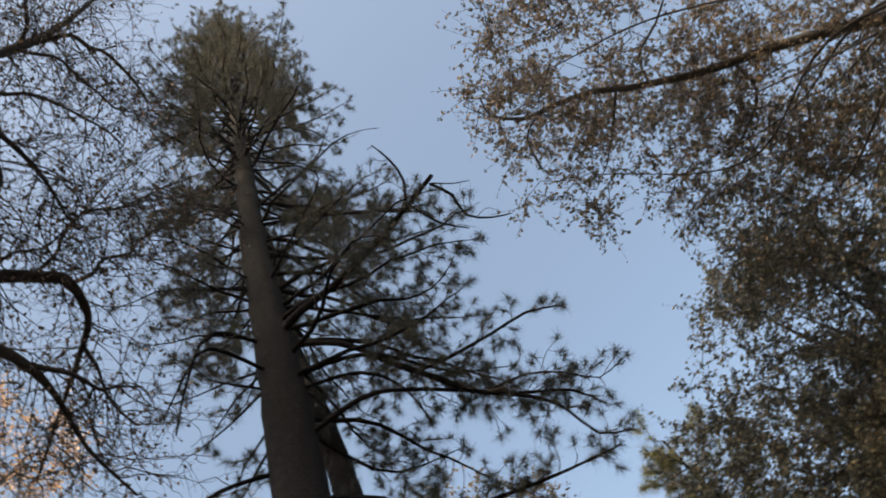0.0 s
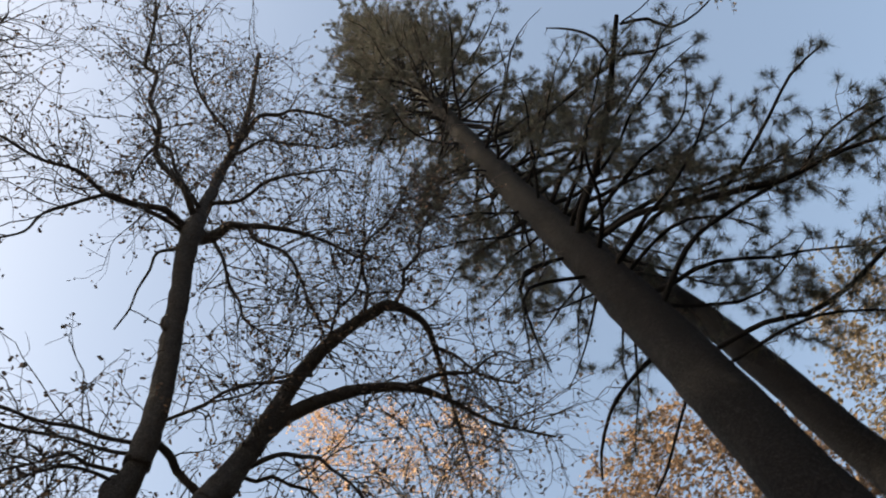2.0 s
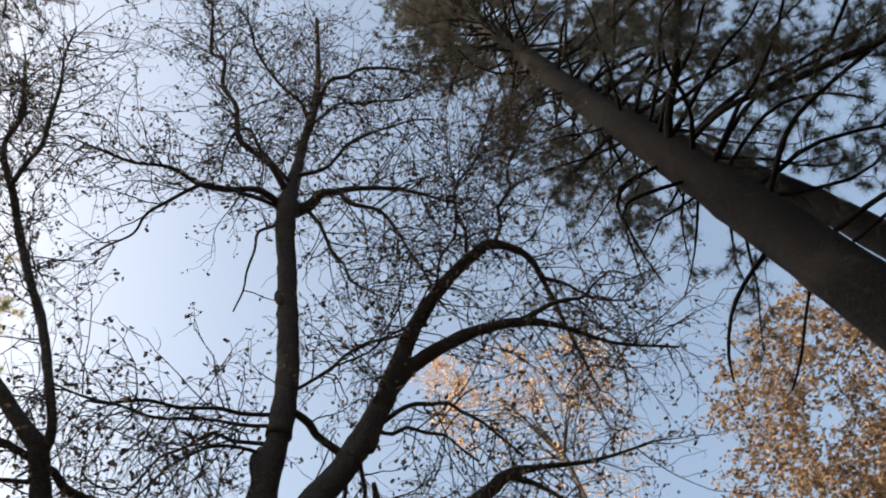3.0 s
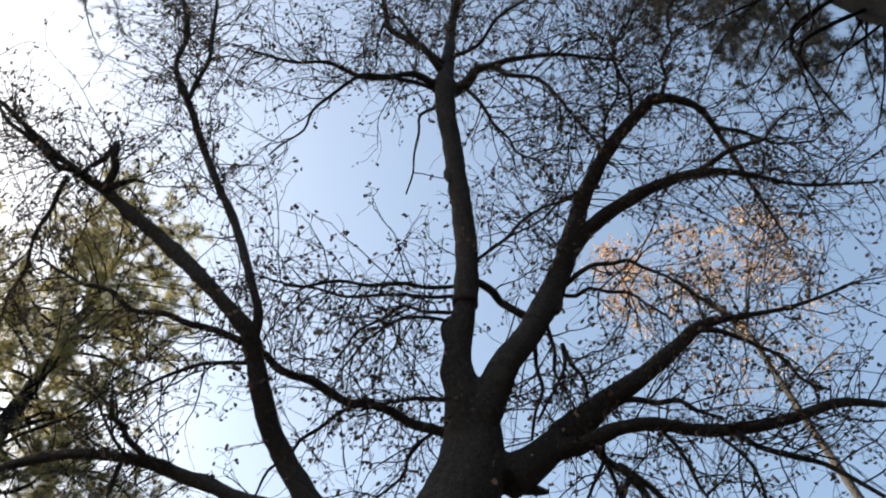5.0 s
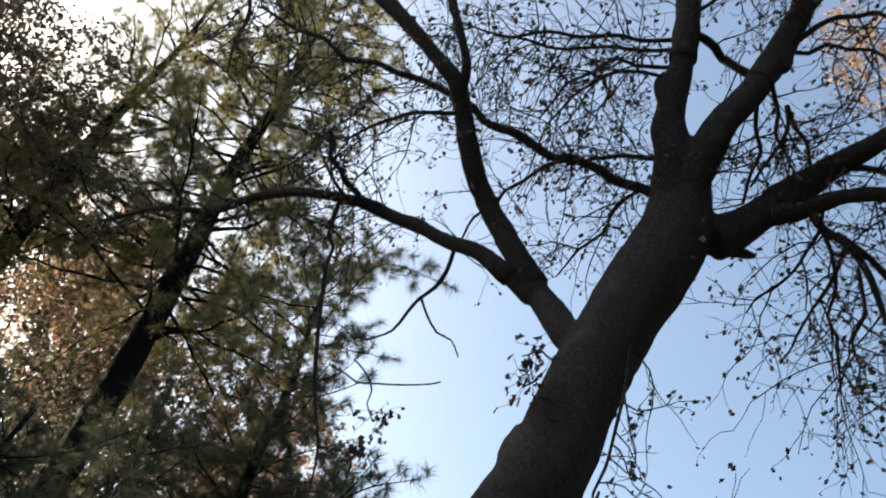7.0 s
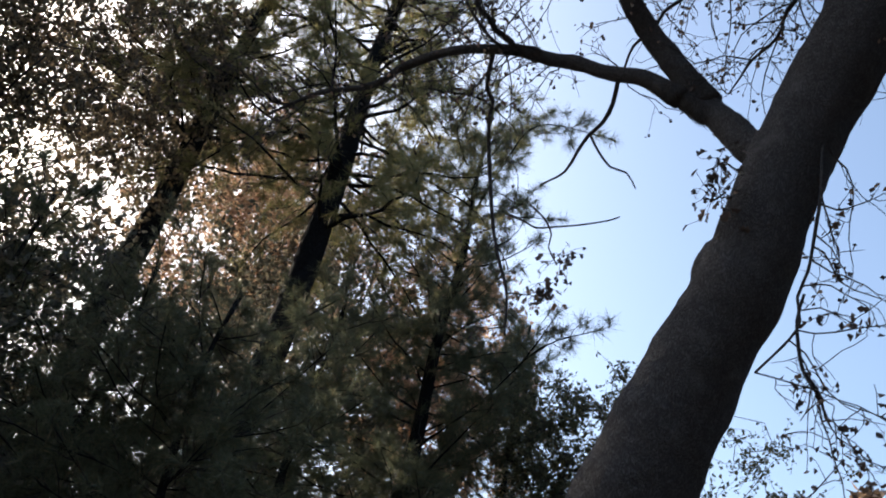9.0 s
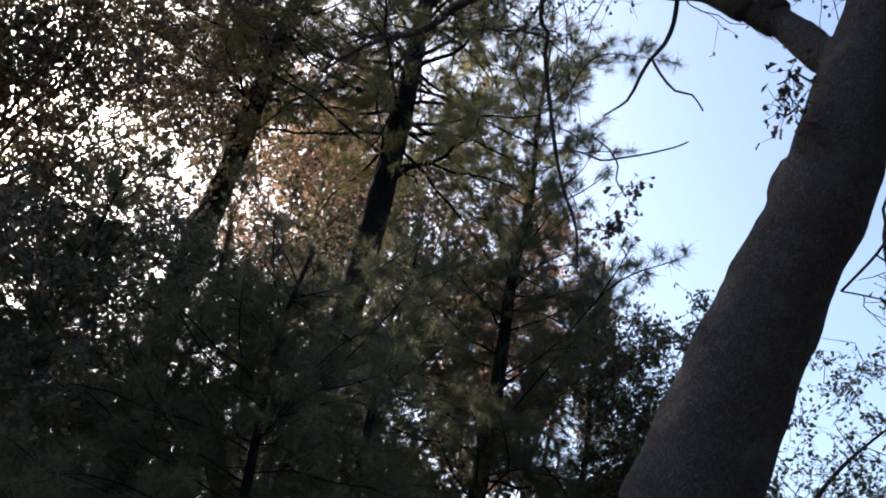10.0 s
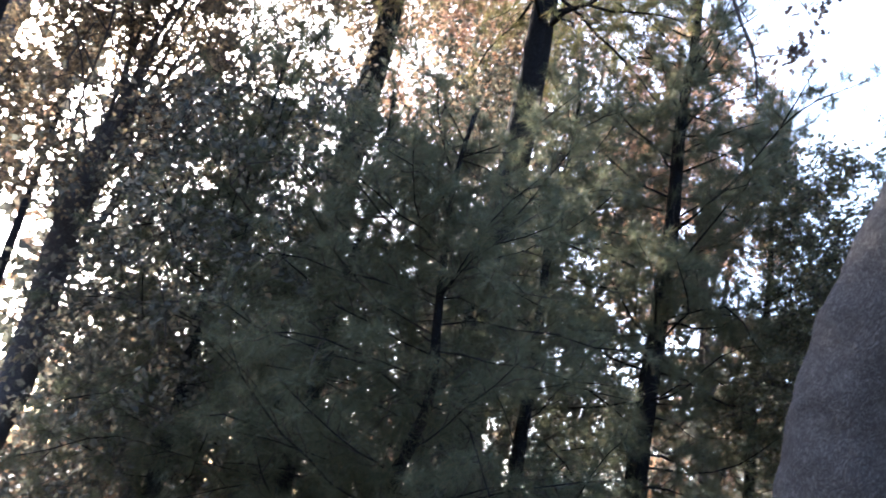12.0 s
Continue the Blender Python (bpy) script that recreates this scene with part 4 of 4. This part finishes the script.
broadleaf("oak_tree", "dense dark oak with brown-green leaves", polar(31, 9.6, 0), 0.24, polar(31, 9.4, 6.0),
          [(polar(33, 9.2, 8.0), (2.7, 2.7, 4.7), 800, 64, 0.25), (polar(14.5, 9.6, 7.3), (2.3, 2.3, 3.9), 980, 68, 0.22), (polar(23, 9.4, 10.2), (1.5, 1.5, 2.3), 260, 68, 0.22)], DARK_LEAF, 0.06, 22, "leafy trees", 9, gaps=-0.3)
broadleaf("maple_tree", "autumn tree with rust-brown leaves behind the pine", polar(-36, 12.5, 0), 0.2, polar(-36, 12.2, 7.5),
          [(polar(-37, 12, 12.0), (2.9, 2.9, 3.6), 620, 48, 0.28)], RUST_LEAF, 0.085, 23, "leafy trees", 8)
broadleaf("maple_tree", "autumn tree with brown and green leaves", polar(-12, 12.5, 0), 0.2, polar(-12, 12.3, 7.5),
          [(polar(-12, 12.2, 11.0), (2.5, 2.5, 4.4), 480, 44, 0.28)], BROWN_LEAF, 0.085, 24, "leafy trees", 8)
broadleaf("maple_tree", "tall distant tree with bright orange leaf clumps", polar(-61, 15, 0), 0.11, polar(-61, 14.4, 20.5),
          [(polar(-71, 14, 25.3), (1.1, 1.1, 0.8), 30, 26, 0.3), (polar(-62.5, 14, 24.0), (1.2, 1.2, 0.9), 32, 26, 0.3), (polar(-54, 14, 22.6), (1.2, 1.2, 1.0), 36, 28, 0.3),
           (polar(-68.5, 14, 22.6), (1.2, 1.2, 0.8), 28, 24, 0.3), (polar(-60, 14.5, 21.0), (2.8, 2.8, 2.2), 50, 20, 0.4)], ORANGE_LEAF, 0.1, 25, "leafy trees", 2, low=0.93)
broadleaf("oak_tree", "broad tree with thin brown leaves in front of the sun", polar(-160, 11.2, 0), 0.2, polar(-159, 11, 6.0),
          [(polar(-157, 10.6, 9.0), (2.7, 2.7, 3.9), 760, 48, 0.3), (polar(-148, 12.2, 10.4), (1.9, 1.9, 2.6), 300, 44, 0.28), (polar(-164, 10.4, 6.6), (2.0, 2.0, 3.0), 480, 48, 0.28)], BROWN_LEAF, 0.075, 26, "leafy trees", 10, stout=0.35)
broadleaf("oak_tree", "low dark evergreen oak filling the understorey", polar(-146, 9.2, 0), 0.14, polar(-146, 9.1, 2.4),
          [(polar(-146, 9.2, 3.4), (2.4, 2.4, 2.6), 460, 44, 0.26)], DARK_LEAF, 0.075, 27, "leafy trees", 8, gaps=-0.4)
broadleaf("oak_tree", "small leafy oak with fine green leaves", polar(-108, 11.4, 0), 0.14, polar(-108, 11.2, 3.5),
          [(polar(-110.5, 11, 4.9), (1.5, 1.5, 2.7), 560, 56, 0.17), (polar(-100, 11.2, 4.6), (1.9, 1.9, 2.6), 200, 44, 0.22)], GREEN_LEAF, 0.055, 28, "leafy trees", 6)
broadleaf("maple_tree", "sunlit peach-orange tree seen through the pines", polar(-117.5, 17, 0), 0.18, polar(-117.5, 16.8, 5.5),
          [(polar(-120.5, 16.6, 9.4), (2.1, 2.1, 3.4), 380, 56, 0.24)], ORANGE_LEAF, 0.11, 29, "leafy trees", 7)
broadleaf("maple_tree", "sunlit pale orange tree far back in the woods", polar(-137, 18, 0), 0.2, polar(-137, 17.8, 8.0),
          [(polar(-137, 17.6, 12.2), (3.0, 3.0, 3.6), 480, 40, 0.3)], ORANGE_LEAF, 0.12, 30, "leafy trees", 8)
broadleaf("oak_tree", "slender oak with dull brown leaves among the pines", polar(-130.5, 14.2, 0), 0.16, polar(-130.5, 14, 6.5),
          [(polar(-130, 14, 10.2), (2.3, 2.3, 3.3), 230, 44, 0.28)], BROWN_LEAF, 0.08, 31, "leafy trees", 7, gaps=0.05, stout=0.5)
for k, (az, d, tall) in enumerate(((-134, 12.6, 9.8), (-127, 13.2, 9.2), (-152, 13.0, 8.5))):
    broadleaf("oak_tree", "dark evergreen oak closing the woods low down", polar(az, d, 0), 0.16, polar(az, d, 2.6),
              [(polar(az, d, tall * 0.52), (2.3, 2.3, tall * 0.48), 380, 46, 0.3)], DARK_LEAF, 0.1, 80 + k, "woods trees", 8, gaps=-0.4)
# added shade trees, sized to keep the sun off the near pine and oak
for k, (az, d, tall) in enumerate(((-168, 25, 36.0), (-173, 25, 37.0), (-180, 25, 30.0))):
    broadleaf("oak_tree", "tall thin-leaved tree standing before the low sun", polar(az, d, 0), 0.3, polar(az, d, tall * 0.45),
              [(polar(az, d, tall * 0.72), (3.0, 3.0, tall * 0.29), 640, 38, 0.42)], TAN_LEAF, 0.19, 40 + k, "woods trees", 8, gaps=-0.3, stout=0.5)


# ---- woods all round, far back ----
def far_woods():
    rng = np.random.default_rng(77)
    stemsheet, brown, green = Sheet(), Sheet(), Sheet()
    for k in range(150):
        az = rng.uniform(-180, 180)
        d = rng.uniform(19, 45)
        tall = rng.uniform(7, 11) + 0.12 * d
        if -130 < az < -95:
            tall *= 0.6
        x, y, _ = polar(az, d, 0)
        if -22 < x < -7 and -46 < y < -12:
            tall *= 0.5
        twig(stemsheet, np.array([(x, y, -0.2), (x + rng.normal() * 0.2, y, tall * 0.5), (x, y + rng.normal() * 0.3, tall)]), 0.2, 0.03)
        n = 420 if -178 < az < -148 else 700
        h = rng.random(n) ** 0.8
        w = 2.6 * np.sqrt(np.clip(1 - (2 * h - 0.85) ** 2, 0.02, 1)) * np.sqrt(rng.random(n))
        a = rng.uniform(0, 6.28, n)
        p = np.column_stack([x + w * np.cos(a), y + w * np.sin(a), 0.6 + h * tall])
        leaves(brown if rng.random() < 0.45 else green, rng, p, 0.42, 0.2)
    for k in range(260):
        az, d = rng.uniform(-180, 180), rng.uniform(12.5, 19)
        tall = rng.uniform(1.6, 3.6)
        x, y, _ = polar(az, d, 0)
        n = 300
        r = np.sqrt(rng.random(n)) * 1.3
        a = rng.uniform(0, 6.28, n)
        p = np.column_stack([x + r * np.cos(a), y + r * np.sin(a), 0.1 + tall * rng.random(n) * (1.15 - 0.5 * r / 1.3)])
        leaves(brown if rng.random() < 0.4 else green, rng, p, 0.2, 0.2)
    woods = thing("far_woods", (0, 0, 0), "ring of mixed brown and dark green woods far back", "woods")
    woods["kind"] = "stuff"
    stemsheet.link("trunk_growth", PINE_BARK, woods, kind="stuff")
    brown.link("brown_foliage", RUST_LEAF, woods, smooth=False, kind="stuff")
    green.link("green_foliage", DARK_LEAF, woods, smooth=False, kind="stuff")


far_woods()
